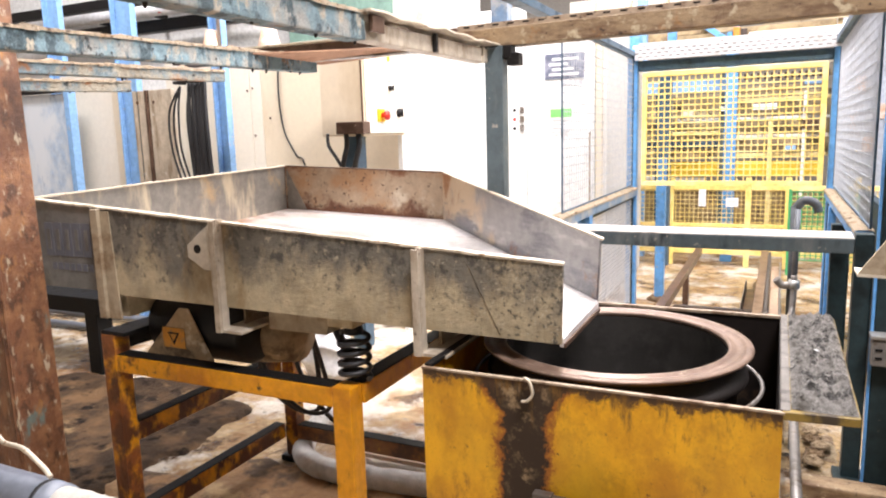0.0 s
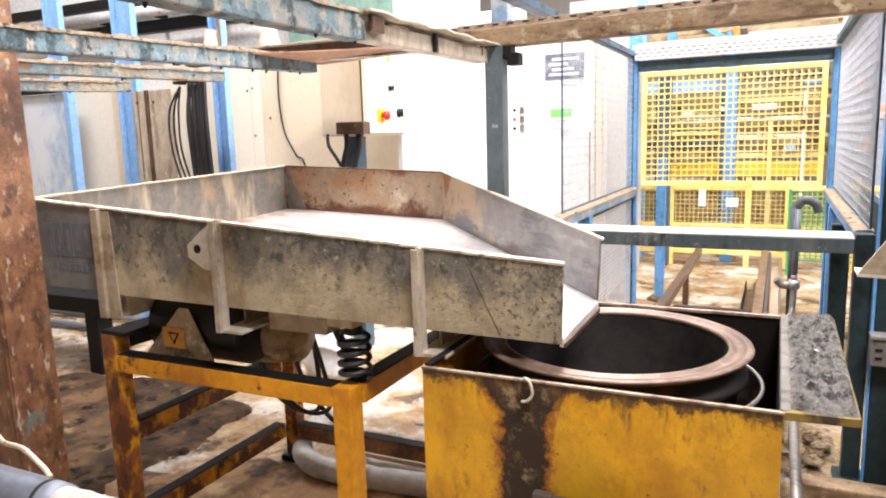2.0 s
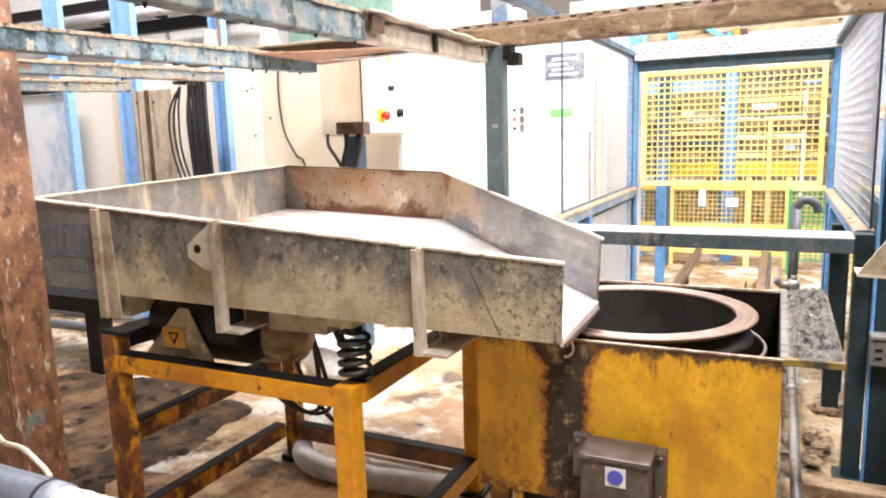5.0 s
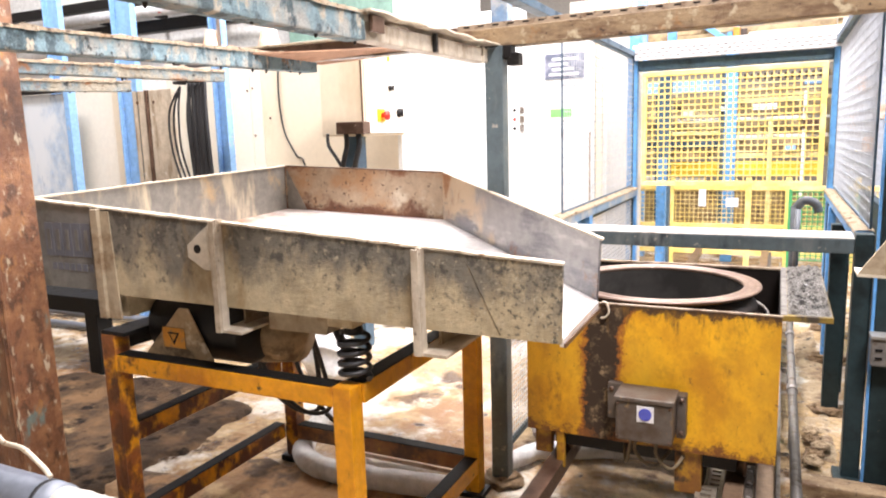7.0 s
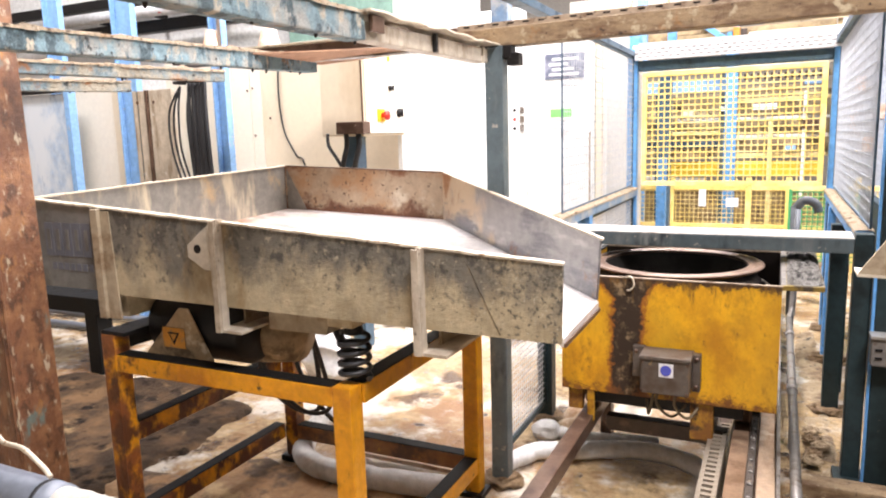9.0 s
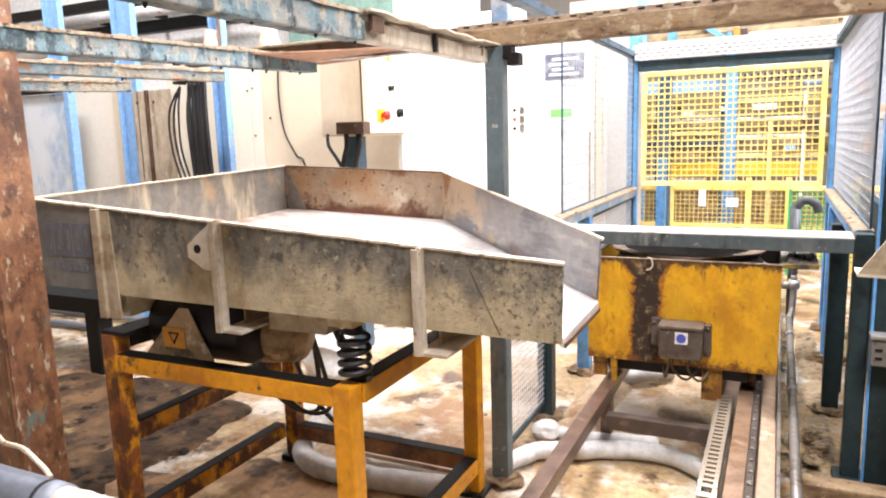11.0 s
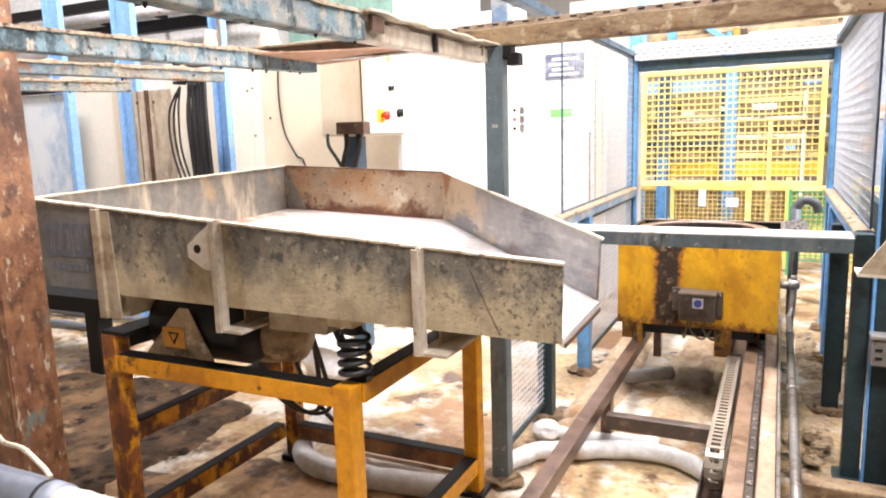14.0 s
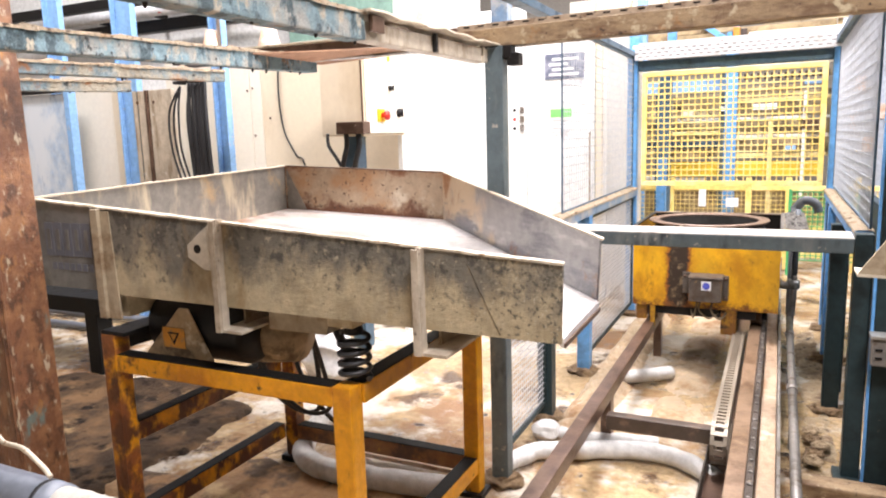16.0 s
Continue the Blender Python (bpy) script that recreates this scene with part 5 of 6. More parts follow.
    s = thing("rusty_strip", "narrow rusted steel strip between the planks", "strip", (-4.845, 4.4, 0))
    part("strip", box((-4.857, 4.38, -0.01), (-4.833, 4.42, 2.0), 0.002), "rail", s)
    h = thing("hose_coil", "bundle of black rubber hoses hanging on a hook", "hose", (-4.28, 4.3, 1.0))
    rnd = random.Random(4)
    for k in range(13):
        x = -4.24 + 0.014 * k + rnd.uniform(-0.012, 0.012)
        low = rnd.uniform(0.75, 1.2)
        wd = rnd.uniform(0.02, 0.08)
        part("hose", tube([(x - 0.02, 4.3 + 0.01 * (k % 3), 2.02), (x - wd + 0.02, 4.29, 1.7), (x - wd * 0.3 + 0.03, 4.28, low + 0.1), (x + 0.05, 4.28, low)], rnd.uniform(0.012, 0.018), 8), "rubber", h)
    for k in range(3):
        x = -4.47 + 0.05 * k
        part("hose", tube([(-4.36, 4.3, 2.0), (x - 0.02, 4.29, 1.8), (x - 0.02, 4.29, 1.5), (x + 0.08, 4.29, 1.2), (x + 0.2, 4.29, 1.0)], 0.009, 8), "rubber", h)
    part("hook", tube([(-4.4, 4.4, 2.03), (-4.4, 4.28, 2.03), (-4.1, 4.28, 2.03)], 0.012, 8), "black", h)
    # ducts and conduits high on the wall
    w2 = thing("upper_wall_panel", "white wall cladding above the machine", "cladding", (-5.5, 5.6, 2.2))
    for k in range(6):
        x = -8.6 + k * 1.05
        part("sheet", box((x, 5.6, 2.0), (x + 1.045, 5.64, 4.6), 0.003), "white", w2)
    # black on the ducts stands in for the shadow band along the wall
    for z, r, m, lab in ((3.0, 0.05, "black", "dark horizontal duct and painted shadow band along the wall"), (2.84, 0.055, "galv_white", "pale horizontal pipe along the wall"), (2.72, 0.06, "black", "dark horizontal duct and painted shadow band along the wall")):
        q = thing("wall_duct", lab, "duct", (-6, 5.4, z), "ducts on the wall")
        part("duct", box((-8.5, 5.35, z - r), (-4.3, 5.45, z + r), 0.01) if m == "black" else tube([(-8.5, 5.25, z), (-4.3, 5.25, z)], r, 14), m, q)
        for k in range(5):
            part("bracket", box((-8.2 + k * 0.8, 5.46, z - 0.02), (-8.16 + k * 0.8, 5.6, z + 0.02)), "black", q)
    q = thing("beacon", "small red beacon on the wall pipe", "beacon", (-5.5, 5.2, 2.85))
    part("lens", turned([(0.045, 0), (0.045, 0.09), (0.02, 0.1)], (-5.47, 5.25, 2.8), 16), "red", q)
    # caps on a beam behind the frame
    for x, y in ((-3.34, 3.6), (-2.88, 3.6), (-1.80, 3.6)):
        q = thing("traffic_cone", "small faded orange cone standing on a crossbar", "cone", (x, y, 2.1), "cones on the crossbar")
        part("cone", turned([(0.075, 2.11), (0.07, 2.13), (0.035, 2.26), (0.0, 2.265)], (x, y, 0), 20), "orange", q)
    cb = thing("cone_crossbar", "rust-brown crossbar with pale slotted flange", "beam", (-2.4, 3.62, 2.08))
    part("bar", box((-3.6, 3.5, 2.05), (-1.3, 3.7, 2.105), 0.004), "rail", cb)
    part("flange", box((-3.0, 3.44, 2.098), (-1.9, 3.498, 2.108), 0.002), "cream_edge", cb)
    part("hanger", box((-1.395, 3.56, 2.106), (-1.305, 3.64, 6.31), 0.004), "blue_dusty", cb, "dusty blue hanger post")
    part("hanger", tube([(-3.28, 3.6, 2.1), (-3.28, 3.6, 6.31)], 0.012, 8), "galv", cb)
    gt = thing("tarpaulin_sheet", "dull green sheet behind the beams", "sheet", (-3.0, 5.5, 2.6))
    part("sheet", box((-4.2, 5.55, 2.35), (-2.72, 5.57, 3.4)), "green_dull", gt)


build_background()


# ---- yellow guarded machine beyond the gate ----
def build_far_machine():
    f = thing("guard_fence", "yellow mesh guard fence with notices, behind the gate", "fence", (-0.4, 8.5, 0))
    for x in (-1.9, -1.12, -0.3, 0.1, 0.75, 1.4):
        part("post", box((x - 0.03, 8.47, -0.01), (x + 0.03, 8.53, 1.0), 0.004), "yellow_mesh", f)
    part("rail", box((-1.9, 8.475, 0.86), (1.4, 8.525, 0.91), 0.004), "yellow_mesh", f)
    part("rail", box((-1.9, 8.475, 0.44), (1.4, 8.525, 0.48), 0.004), "yellow_mesh", f)
    part("rail", box((-1.9, 8.475, 0.13), (1.4, 8.525, 0.18), 0.004), "yellow_mesh", f)
    part("wire_mesh", wire_grid((-1.87, 8.5, 0.2), (3.25, 0, 0), (0, 0, 0.65), 65, 13, 0.006), "yellow_mesh", f)
    part("notice", box((-0.818, 8.455, 0.676), (-0.739, 8.469, 0.87)), "paper", f)
    part("notice", box((-0.528, 8.455, 0.675), (-0.398, 8.469, 0.776)), "paper", f)
    m = thing("block_machine", "large yellow and white block machine frame", "machine", (-0.5, 9.6, 0))
    for x0, x1, z0, z1, y, mat in ((-2.2, 1.4, 0.0, 0.8, 9.6, "rail_tan"), (-1.9, 1.2, 1.2, 1.98, 9.62, "machine_grey"), (-1.303, 0.448, 0.963, 1.144, 9.3, "yellow_band"), (-1.18, 0.5, 1.638, 1.672, 9.34, "paper"), (-1.603, -0.536, 2.022, 2.101, 9.3, "blue_bright"), (-0.532, 0.2, 1.965, 2.03, 9.32, "rail_tan"), (-0.4, 0.6, 2.12, 2.17, 9.35, "machine_grey"), (-1.6, -0.7, 1.313, 1.394, 9.34, "blue_dark"), (-1.6, -0.82, 0.905, 0.96, 9.34, "paper"), (-0.68, 0.5, 1.2, 1.24, 9.36, "yellow_pale"), (-1.25, -0.7, 1.47, 1.52, 9.36, "yellow_pale"), (-0.6, 0.5, 1.42, 1.46, 9.36, "cream"), (-0.55, 0.55, 1.86, 1.9, 9.36, "yellow_pale"), (-2.2, 1.6, 2.28, 2.34, 9.5, "cream"), (-2.6, 2.2, 2.6, 2.75, 9.5, "rail_tan"), (-2.6, 2.2, 3.1, 3.25, 9.5, "cream"), (-2.6, 2.2, 3.6, 3.7, 9.5, "yellow_pale")):
        part("beam", box((x0, y, z0), (x1, y + 0.1, z1), 0.008), mat, m)
    for x0, x1, hi, mat in ((-1.43, -1.27, 2.005, "blue_dark"), (-0.69, -0.586, 3.2, "teal_dusty"), (-0.14, -0.088, 1.613, "yellow_pale"), (0.22, 0.26, 1.95, "paper"), (-2.2, -2.1, 3.6, "yellow_pale"), (1.0, 1.1, 3.6, "cream")):
        part("upright", box((x0, 9.24, 0), (x1, 9.29, hi), 0.006), mat, m)
    # the two white blocks at z 1.75 paint bright spots of light, not parts
    for x, z, w, h, mat in ((-0.19, 1.75, 0.27, 0.07, "paper"), (-0.62, 1.75, 0.1, 0.06, "paper"), (-1.05, 1.7, 0.14, 0.09, "cream"), (0.33, 1.7, 0.2, 0.07, "rail_tan"), (-0.95, 1.78, 0.3, 0.05, "rail_tan"), (0.05, 1.32, 0.3, 0.09, "rail_tan"), (0.3, 1.52, 0.16, 0.1, "rail"), (-1.0, 1.2, 0.4, 0.07, "rail_tan"), (0.1, 1.28, 0.12, 0.05, "blue_bright"), (0.32, 2.02, 0.2, 0.05, "blue_bright")):
        part("block", box((x - w / 2, 9.2, z), (x + w / 2, 9.29, z + h), 0.006), mat, m)
    for k in range(14):
        part("louvre", box((-0.5 + k * 0.072, 9.3, 2.11), (-0.462 + k * 0.072, 9.34, 2.18), 0.003), "rail_dark", m)
    for x0, x1, hi, y, mat in ((-1.274, -1.128, 2.2, 8.35, "blue_dark"), (-0.597, -0.469, 3.4, 8.8, "blue"), (1.0, 1.14, 3.0, 8.7, "blue"), (-1.62, -1.5, 3.6, 8.9, "blue_bright")):
        q = thing("steel_column", "blue painted steel column by the fence", "column", ((x0 + x1) / 2, y, 0), "columns by the fence")
        part("column", box((x0, y, -0.01), (x1, y + 0.12, hi), 0.006), mat, q)
    b = thing("blue_beam", "blue painted steel cross beam", "beam", (-1.0, 8.8, 2.0))
    part("beam", box((-1.5, 8.92, 1.98), (-0.47, 9.0, 2.11), 0.005), "blue_bright", b)
    g = thing("green_barrier", "green wire mesh panel beside the fence", "barrier", (0.4, 8.2, 0.2))
    part("wire_mesh", wire_grid((0.13, 8.2, 0.15), (0.6, 0, 0), (0, 0, 0.72), 12, 14, 0.009), "green_paint", g)
    part("frame_bar", box((0.1, 8.18, -0.02), (0.13, 8.22, 0.9)), "green_paint", g)
    part("frame_bar", box((0.73, 8.18, -0.02), (0.76, 8.22, 0.9)), "green_paint", g)
    e = thing("elbow_pipe", "dark grey plastic elbow pipe standing by the cage", "pipe", (0.2, 6.35, 0))
    part("pipe", tube([(0.13, 6.35, 0.88), (0.19, 6.35, 0.95), (0.27, 6.35, 0.93), (0.3, 6.35, 0.86)], 0.036, 14), "grey_dark", e)
    part("riser", tube([(0.13, 6.35, 0.0), (0.13, 6.35, 0.9)], 0.036, 14), "grey_dark", e)
    w = thing("machine_cover", "pale blue-white sheet cover of the far machine", "cover", (1.0, 8.95, 0))
    for k in range(3):
        part("sheet", box((0.5 + 0.42 * k, 8.95, -0.01), (0.915 + 0.42 * k, 8.98, 3.3), 0.004), "cover_white", w)
    for x, z in ((0.62, 1.5), (0.8, 1.25), (0.7, 1.9), (0.95, 1.6)):
        part("panel", box((x, 8.93, z), (x + 0.1, 8.949, z + 0.16), 0.003), "orange", w)
    # roof steel and cable trays seen above the gate
    r = thing("roof_conveyor", "grey and orange overhead conveyor behind the gate", "conveyor", (0, 7.5, 2.6))
    part("side_beam", box((-1.6, 7.4, 2.62), (1.6, 7.46, 2.74), 0.005), "galv", r)
    for x0, x1, z0, z1, mat in ((-1.38, -0.636, 2.342, 2.39, "cream"), (-1.38, -0.43, 2.262, 2.3, "rail_tan"), (-0.312, 0.5, 2.374, 2.43, "cream"), (-0.38, 0.5, 2.295, 2.335, "machine_grey"), (-0.95, -0.45, 2.45, 2.5, "rail_tan"), (-0.2, 0.5, 2.49, 2.54, "machine_grey")):
        part("cross_beam", box((x0, 7.4, z0), (x1, 7.44, z1), 0.004), mat, r)
    for x0, x1, mat in ((-1.418, -1.3, "blue"), (-1.051, -0.965, "blue"), (-0.46, -0.43, "blue_dark"), (0.42, 0.46, "rail_tan")):
        part("upright", box((x0, 7.445, 2.25), (x1, 7.48, 2.62), 0.004), mat, r)
    part("brace", bar((-0.72, 7.37, 2.53), (-0.43, 7.37, 2.32), 0.05, 0.05), "blue", r)
    part("bracket", box((-0.445, 7.33, 2.36), (-0.385, 7.39, 2.48), 0.005), "sign_orange", r, "orange bracket")
    part("motor_block", box((-0.38, 7.34, 2.345), (-0.325, 7.39, 2.46), 0.005), "rail_dark", r)
    part("side_beam", box((-1.6, 7.9, 2.95), (1.6, 7.96, 3.1), 0.005), "cream", r)
    for k in range(9):
        part("roller", tube([(-1.5 + 0.38 * k, 7.47, 2.66), (-1.5 + 0.38 * k, 7.89, 2.9)], 0.03, 10), "tray_tan", r)


build_far_machine()


# ---- hoses, pipes, mud and clutter on the floor ----
def mud_bank(name, label, x0, x1, y0, y1, height, seed, mat="mud", flat=0.0):
    bm = bmesh.new()
    nx, ny = max(8, int((x1 - x0) / 0.018)), max(8, int((y1 - y0) / 0.022))
    v = {}
    for i in range(nx + 1):
        for j in range(ny + 1):
            x, y = x0 + (x1 - x0) * i / nx, y0 + (y1 - y0) * j / ny
            e = min(1, 4 * min(i / nx, 1 - i / nx)) * min(1, 8 * min(j / ny, 1 - j / ny))
            n = 0.5 + 0.5 * noise.noise(Vector((x * 4, y * 3, seed))) + 0.35 * noise.noise(Vector((x * 14, y * 12, seed))) + 0.15 * noise.noise(Vector((x * 40, y * 36, seed)))
            v[i, j] = bm.verts.new((x, y, -0.03 + (height + 0.03) * e * max(0.05, n)))
    for i in range(nx):
        for j in range(ny):
            f = bm.faces.new((v[i, j], v[i + 1, j], v[i + 1, j + 1], v[i, j + 1]))
            f.smooth = True
    ob = part(name, bm, mat)
    return tagged(ob, label, "mud", kind="stuff")


def sludge_film(label, cx, cy, rx, ry, seed, mat="sludge"):
    """A thin uneven sheet of wet sludge with a ragged outline."""
    bm = bmesh.new()
    rings, sides = 14, 220
    centre = bm.verts.new((cx, cy, 0.016))
    last = None
    for r in range(1, rings + 1):
        ring = []
        for k in range(sides):
            a = 2 * math.pi * k / sides
            wob = 1 + 0.35 * noise.noise(Vector((math.cos(a) * 1.6, math.sin(a) * 1.6, seed))) + 0.2 * noise.noise(Vector((math.cos(a) * 4, math.sin(a) * 4, seed))) + 0.05 * noise.noise(Vector((math.cos(a) * 11, math.sin(a) * 13, seed)))
            f = r / rings
            x, y = cx + rx * wob * f * math.cos(a), cy + ry * wob * f * math.sin(a)
            ring.append(bm.verts.new((x, y, (0.014 + 0.004 * noise.noise(Vector((x * 7, y * 7, seed)))) if f < 0.95 else -0.03)))
        for k in range(sides):
            face = bm.faces.new((last[k], ring[k], ring[(k + 1) % sides], last[(k + 1) % sides]) if last else (centre, ring[k], ring[(k + 1) % sides]))
            face.smooth = True
        last = ring
    return tagged(part("sludge", bm, mat), label, "sludge", kind="stuff")


def build_clutter():
    # the dark film also paints the shade behind and left of the table
    sludge_film("dark brown wet sludge over the floor, with the floor's shade in its colour", -3.55, 2.4, 0.95, 1.0, 3.0)
    sludge_film("thin brown sludge smeared over the floor", -1.85, 2.0, 0.85, 0.62, 6.0, "sludge_brown")
    mud_bank("slurry_bank", "sandy dried slurry heaped along the rail", -1.06, -0.74, 2.95, 6.2, 0.1, 2.0, "sand_mud")
    mud_bank("slurry_bank", "dirty slurry and scraps along the cage", 0.13, 0.33, 3.25, 6.0, 0.028, 5.0, "scraps")
    mud_bank("slurry_bank", "thin sandy slurry between the rails", -0.62, -0.28, 3.35, 6.8, 0.035, 8.0, "sand_mud")
    hose = [(-1.11, 2.86, 0.03), (-1.05, 2.96, 0.035), (-0.98, 3.06, 0.04), (-0.84, 3.11, 0.04), (-0.676, 3.19, 0.04), (-0.5, 3.23, 0.04), (-0.367, 3.21, 0.04), (-0.237, 3.12, 0.036), (-0.19, 3.07, 0.036)]
    h = thing("drain_hose", "thick dirty white drain hose lying across the floor", "hose", (-0.7, 3.1, 0))
    part("hose", rough_up(tube(hose, 0.042, 16, smooth=8), 0.007, 16), "plastic_white", h)
    h2 = thing("drain_hose", "short white hose stub beside the rail", "hose", (-0.75, 3.3, 0))
    part("hose", rough_up(tube([(-0.95, 3.3, 0.03), (-0.82, 3.24, 0.05), (-0.64, 3.285, 0.05), (-0.474, 3.33, 0.04)], 0.036, 16, smooth=8), 0.006, 12), "plastic_white", h2)
    h3 = thing("drain_hose", "white hose end poking out under the rail", "hose", (-0.7, 4.3, 0))
    part("hose", tube([(-0.85, 4.2, 0.04), (-0.72, 4.28, 0.045), (-0.56, 4.42, 0.04)], 0.042, 14), "plastic_white", h3)
    h4 = thing("drain_hose", "thick grey-white hose curving under the table", "hose", (-1.7, 2.5, 0))
    part("hose", rough_up(tube([(-2.2, 3.05, 0.05), (-2.13, 2.8, 0.05), (-2.02, 2.58, 0.05), (-1.85, 2.49, 0.05), (-1.57, 2.49, 0.05), (-1.28, 2.53, 0.05), (-1.2, 2.53, 0.05)], 0.052, 16, smooth=8), 0.007, 12), "plastic_white", h4)
    s = thing("stone", "rounded pale stone by the cage post", "stone", (-1.022, 3.28, 0))
    bm = bmesh.new()
    bmesh.ops.create_icosphere(bm, subdivisions=3, radius=1.0)
    for v in bm.verts:
        v.co = Vector((-1.022, 3.28, 0.045)) + Vector((v.co.x * 0.075, v.co.y * 0.06, v.co.z * 0.055)) + noise.noise_vector(v.co * 1.4) * 0.012
    part("stone", bm, "plastic_white", s)
    q = thing("sack", "crumpled white plastic sack on the floor", "sack", (-2.6, 3.65, 0))
    bm = bmesh.new()
    bmesh.ops.create_icosphere(bm, subdivisions=4, radius=1.0)
    for v in bm.verts:
        v.co = Vector((-2.6, 3.65, 0.14)) + Vector((v.co.x * 0.2, v.co.y * 0.14, v.co.z * 0.16)) + noise.noise_vector(v.co * 1.8) * 0.05
        v.co.z = max(v.co.z, -0.005)
    for f in bm.faces:
        f.smooth = True
    part("bag", bm, "paper", q)
    # slotted angle lying on the floor under the table
    sl = thing("slotted_angle", "tan slotted steel angle lying on the floor", "angle", (-1.55, 2.76, 0))
    bm = bmesh.new()
    y0 = 2.73
    for dy in (0.0, 0.034):
        box((-1.8, y0 + dy, 0.01), (-1.28, y0 + dy + 0.014, 0.03), bm=bm)
    for k in range(20):
        x = -1.8 + k * 0.0275
        box((x, y0 + 0.014, 0.01), (x + 0.01, y0 + 0.034, 0.03), bm=bm)
    part("slotted_face", bm, "sandy", sl)
    # grey pipe with wrapped joint, lower left foreground
    p = thing("grey_pipe", "grey plastic pipe with a joint wrapped in white tape", "pipe", (-1.5, 1.0, 0.72))
    a, b = Vector((-2.03, 1.05, 0.66)), Vector((-1.0, 1.05, 0.66))
    along = (b - a).normalized()
    part("pipe", tube([a - along * 0.4, a + along * 0.55], 0.046, 28), "grey_pvc", p)
    part("socket", tube([a - along * 0.4, a + along * 0.40, a + along * 0.405], 0.056, 28, radii=[0.056, 0.056, 0.05], smooth=4), "grey_pvc", p)
    part("seal_ring", tube([a + along * 0.398, a + along * 0.41], 0.0575, 28), "rubber", p, "dark rubber seal")
    part("wrapping", rough_up(tube([a + along * d for d in (0.44, 0.52, 0.6, 0.7, 0.85, 1.1)], 0.05, 28, smooth=6, radii=[0.049, 0.05, 0.05, 0.052, 0.05, 0.05]), 0.0035, 45), "tape", p, "creased white wrapping")
    part("stand", box((-2.02, 1.03, -0.02), (-1.98, 1.07, 0.61), 0.003), "black", p)
    pc = thing("beige_cable", "dirty beige cable looping over the pipe", "cable", (-1.8, 1.2, 0.8))
    part("cable", tube([(-2.2, 1.12, 0.79), (-1.9, 1.09, 0.79), (-1.796, 1.06, 0.787), (-1.703, 1.05, 0.79), (-1.634, 1.05, 0.754), (-1.6, 1.045, 0.735)], 0.0065, 10), "cream_edge", pc)
    # cables hanging under the feeder
    for pts, r in (([(-1.92, 2.1, 0.93), (-1.86, 2.1, 0.8), (-1.83, 2.15, 0.6), (-1.77, 2.25, 0.44), (-1.68, 2.28, 0.42), (-1.6, 2.24, 0.5), (-1.58, 2.15, 0.72), (-1.6, 2.1, 0.9)], 0.009), ([(-2.0, 2.3, 0.92), (-1.99, 2.28, 0.7), (-1.96, 2.28, 0.52), (-1.84, 2.32, 0.4), (-1.72, 2.32, 0.42), (-1.66, 2.25, 0.6), (-1.66, 2.2, 0.9)], 0.01), ([(-1.42, 2.0, 0.95), (-1.36, 1.98, 0.86), (-1.32, 2.0, 0.76)], 0.016), ([(-1.85, 2.3, 0.9), (-1.8, 2.3, 0.6), (-1.68, 2.32, 0.4), (-1.6, 2.35, 0.34)], 0.01)):
        q = thing("cable", "black cable hanging in a loop under the feeder", "cable", pts[0], "cables under the feeder")
        part("cable", tube(pts, r, 10), "rubber", q)
    # dark bench behind the rusty post
    b = thing("dark_bench", "black oily steel bench behind the post", "bench", (-4.6, 3.3, 0))
    part("top", box((-5.8, 3.15, 0.42), (-4.1, 3.6, 0.53), 0.006), "soot", b)
    part("leg", box((-4.26, 3.16, -0.02), (-4.14, 3.28, 0.42), 0.004), "soot", b)
    part("leg", box((-5.7, 3.16, -0.02), (-5.6, 3.28, 0.42), 0.004), "soot", b)
    for z, y in ((0.03, 3.9), (0.04, 4.2)):
        q = thing("floor_pipe", "blue-grey pipe along the floor behind the bench", "pipe", (-4.6, y, z), "pipes on the floor")
        part("pipe", tube([(-6.5, y, z), (-3.0, y + 0.1, z)], 0.03, 12), "grey_pvc", q)
    # chute corner and switch on the heavy post
    c = thing("chute_plate", "tan dusty folded steel chute corner", "chute", (0.3, 2.2, 1.1))
    part("plate", prism([(0.206, 2.2, 1.134), (0.42, 2.2, 1.128), (0.42, 2.2, 1.46)], (0, 0.01, 0)), "tray_tan", c)
    part("fold", sheet([(0.206, 2.198, 1.128), (0.42, 2.198, 1.122), (0.42, 2.3, 1.122), (0.206, 2.3, 1.128)], 0.008), "cream_edge", c)
    part("hanger", box((0.36, 2.205, 1.4), (0.4, 2.245, 6.31)), "tray_tan", c)
    s = thing("switch_box", "small dark steel switch box on the post", "switch", (0.42, 3.3, 0.62))
    part("body", box((0.372, 3.25, 0.56), (0.47, 3.322, 0.675), 0.006), "galv_dirty", s)
    part("cap", box((0.366, 3.24, 0.676), (0.476, 3.322, 0.69), 0.003), "galv", s)
    for k in range(2):
        part("slot", box((0.385, 3.245, 0.59 + 0.035 * k), (0.41, 3.2495, 0.6 + 0.035 * k)), "black", s)
    w = thing("machine_guard", "dark grey sheet guard beside the cage", "guard", (0.6, 4.0, 0))
    for n in range(4):
        part("sheet", box((0.56, 1.2 + n * 1.25, -0.02), (0.575, 2.44 + n * 1.25, 1.02), 0.003), "teal", w)
    part("rail", box((0.55, 1.2, 1.02), (0.6, 6.2, 1.06), 0.004), "teal", w)
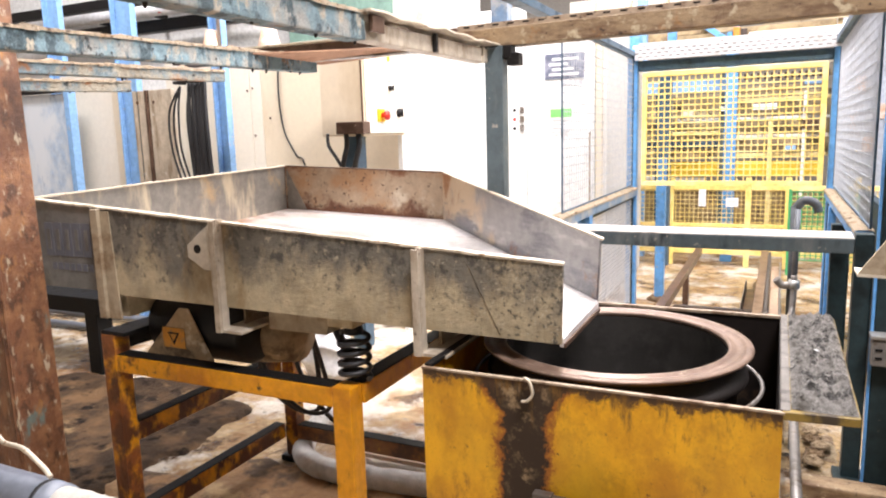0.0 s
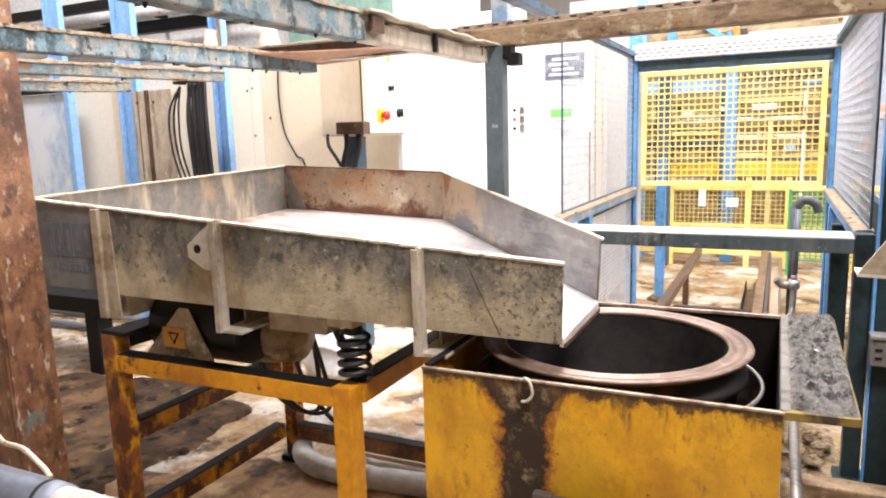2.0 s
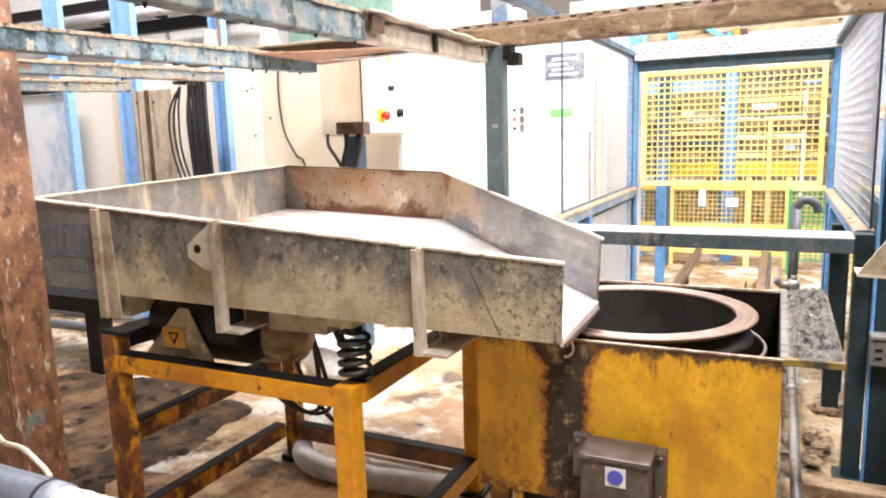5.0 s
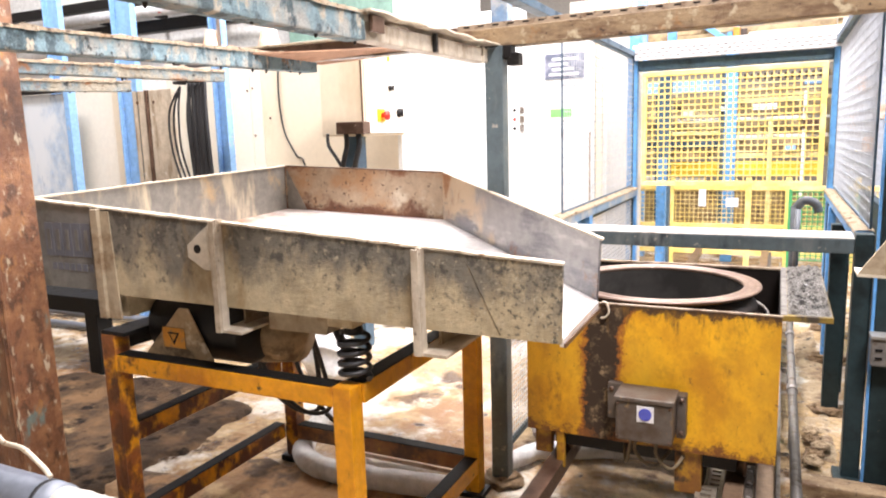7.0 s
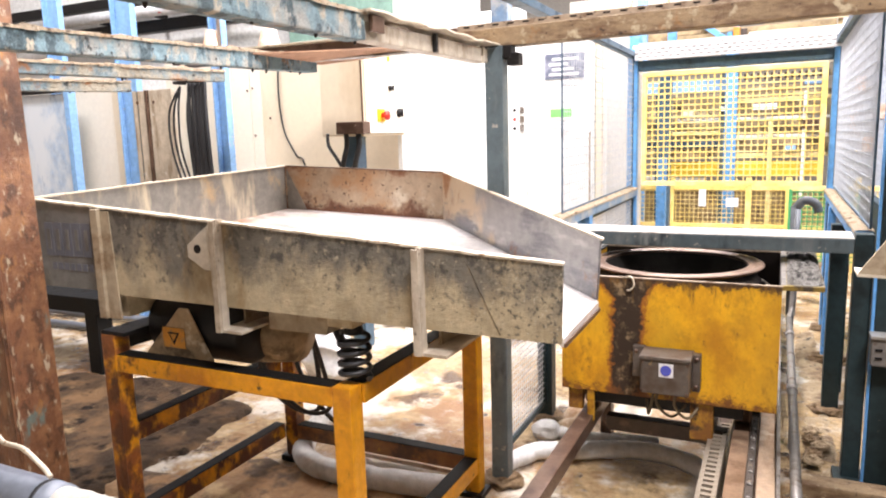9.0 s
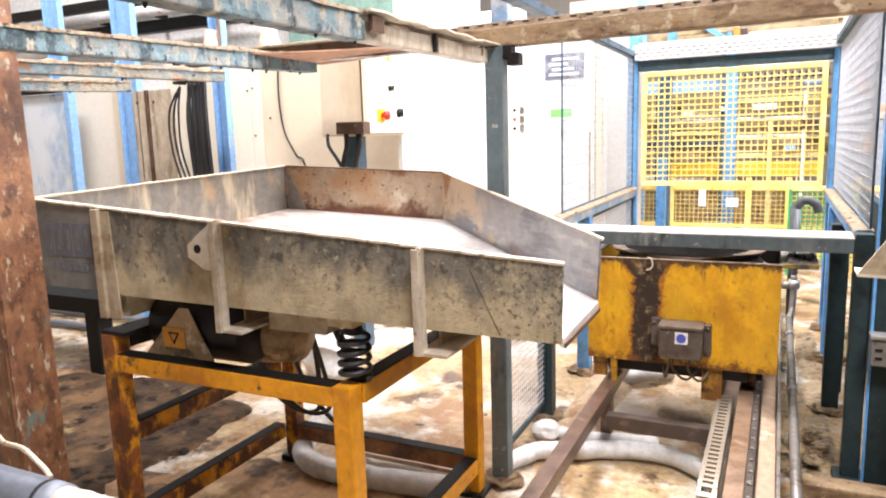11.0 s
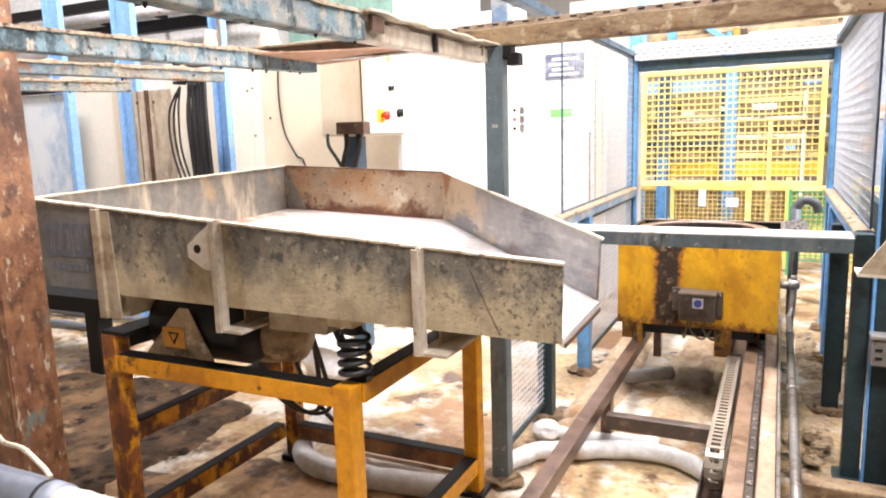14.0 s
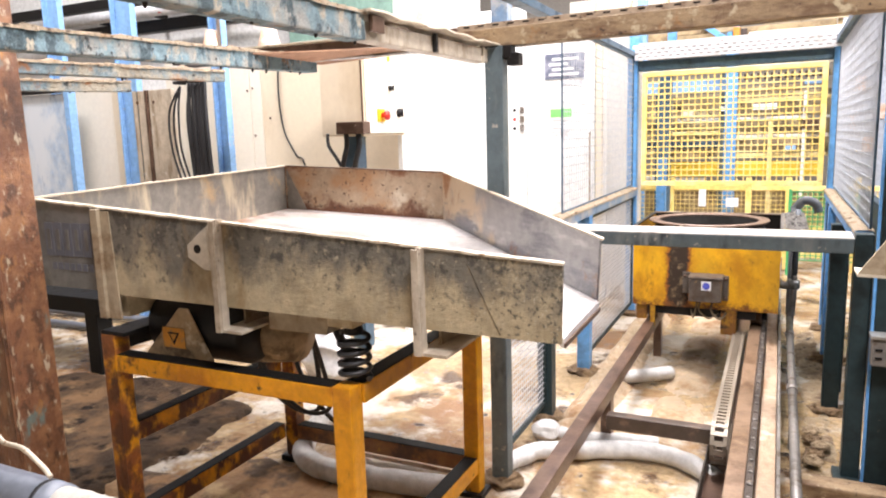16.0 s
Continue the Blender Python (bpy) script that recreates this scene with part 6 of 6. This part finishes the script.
    k = thing("kerb_beam", "dusty brown timber sill across the floor", "beam", (0.3, 3.15, 0))
    part("sill", rough_up(box((0.12, 3.08, -0.02), (0.9, 3.19, 0.08), 0.01), 0.004, 9), "wood_beam", k)
    rnd = random.Random(11)
    for n in range(5):
        x, y = 0.2 + 0.02 * rnd.uniform(-2, 2), 3.45 + 0.09 * n
        q = thing("rag", "crumpled muddy rag on the floor", "rag", (x, y, 0), "rags by the post")
        bm = bmesh.new()
        bmesh.ops.create_icosphere(bm, subdivisions=4, radius=1.0)
        for v in bm.verts:
            d = noise.noise_vector(v.co * 2.2 + Vector((n * 7, 0, 0)))
            v.co = Vector((x, y, 0.025)) + Vector((v.co.x * 0.04, v.co.y * 0.045, v.co.z * 0.012)) + d * 0.015
        part("cloth", bm, "mud_rust" if n % 2 else "mud", q)


build_clutter()


# ---- motion ----
def motions():
    speed, start = 0.2343, 3.39
    home = Vector(((XL + XR) / 2, (YF + YB) / 2, 0.33))

    def gone(t):
        return speed * max(0.0, t - start) if t > start + 0.12 else (speed * max(0.0, t - start + 0.12) ** 2 / 0.48)

    rows, times = [], [0.0, 3.27, 3.33, 3.39, 3.45, 3.51] + [3.75 + 0.25 * k for k in range(50)]
    for t in times:
        rows.append((t, pose(home.x, home.y + gone(t), home.z)))
    walk(trolley, rows)
    for wheel in trolley_wheels:
        o = wheel.location.copy()
        walk(wheel, [(t, Matrix.Translation(o) @ Matrix.Rotation(-gone(t) / WHEEL_R, 4, "X")) for t in times])
    # the chain follows, its bend at half the trolley's pace
    for k, link in enumerate(chain_links):
        rows = []
        for t in times:
            d = gone(t)
            rows.append((t, link_pose(LINK * (k + 0.5), 1.66 + d, 1.62 + d / 2)))
        walk(link, rows)
    # the bowl turns until shortly before the trolley leaves, then rests
    o = trolley_bowl.location.copy()
    spin = [0.2 * k for k in range(14)] + [2.8, 3.0, 16.0]
    walk(trolley_bowl, [(t, Matrix.Translation(o) @ Matrix.Rotation(radians(300 * min(t, 2.6)), 4, "Z")) for t in spin])


motions()
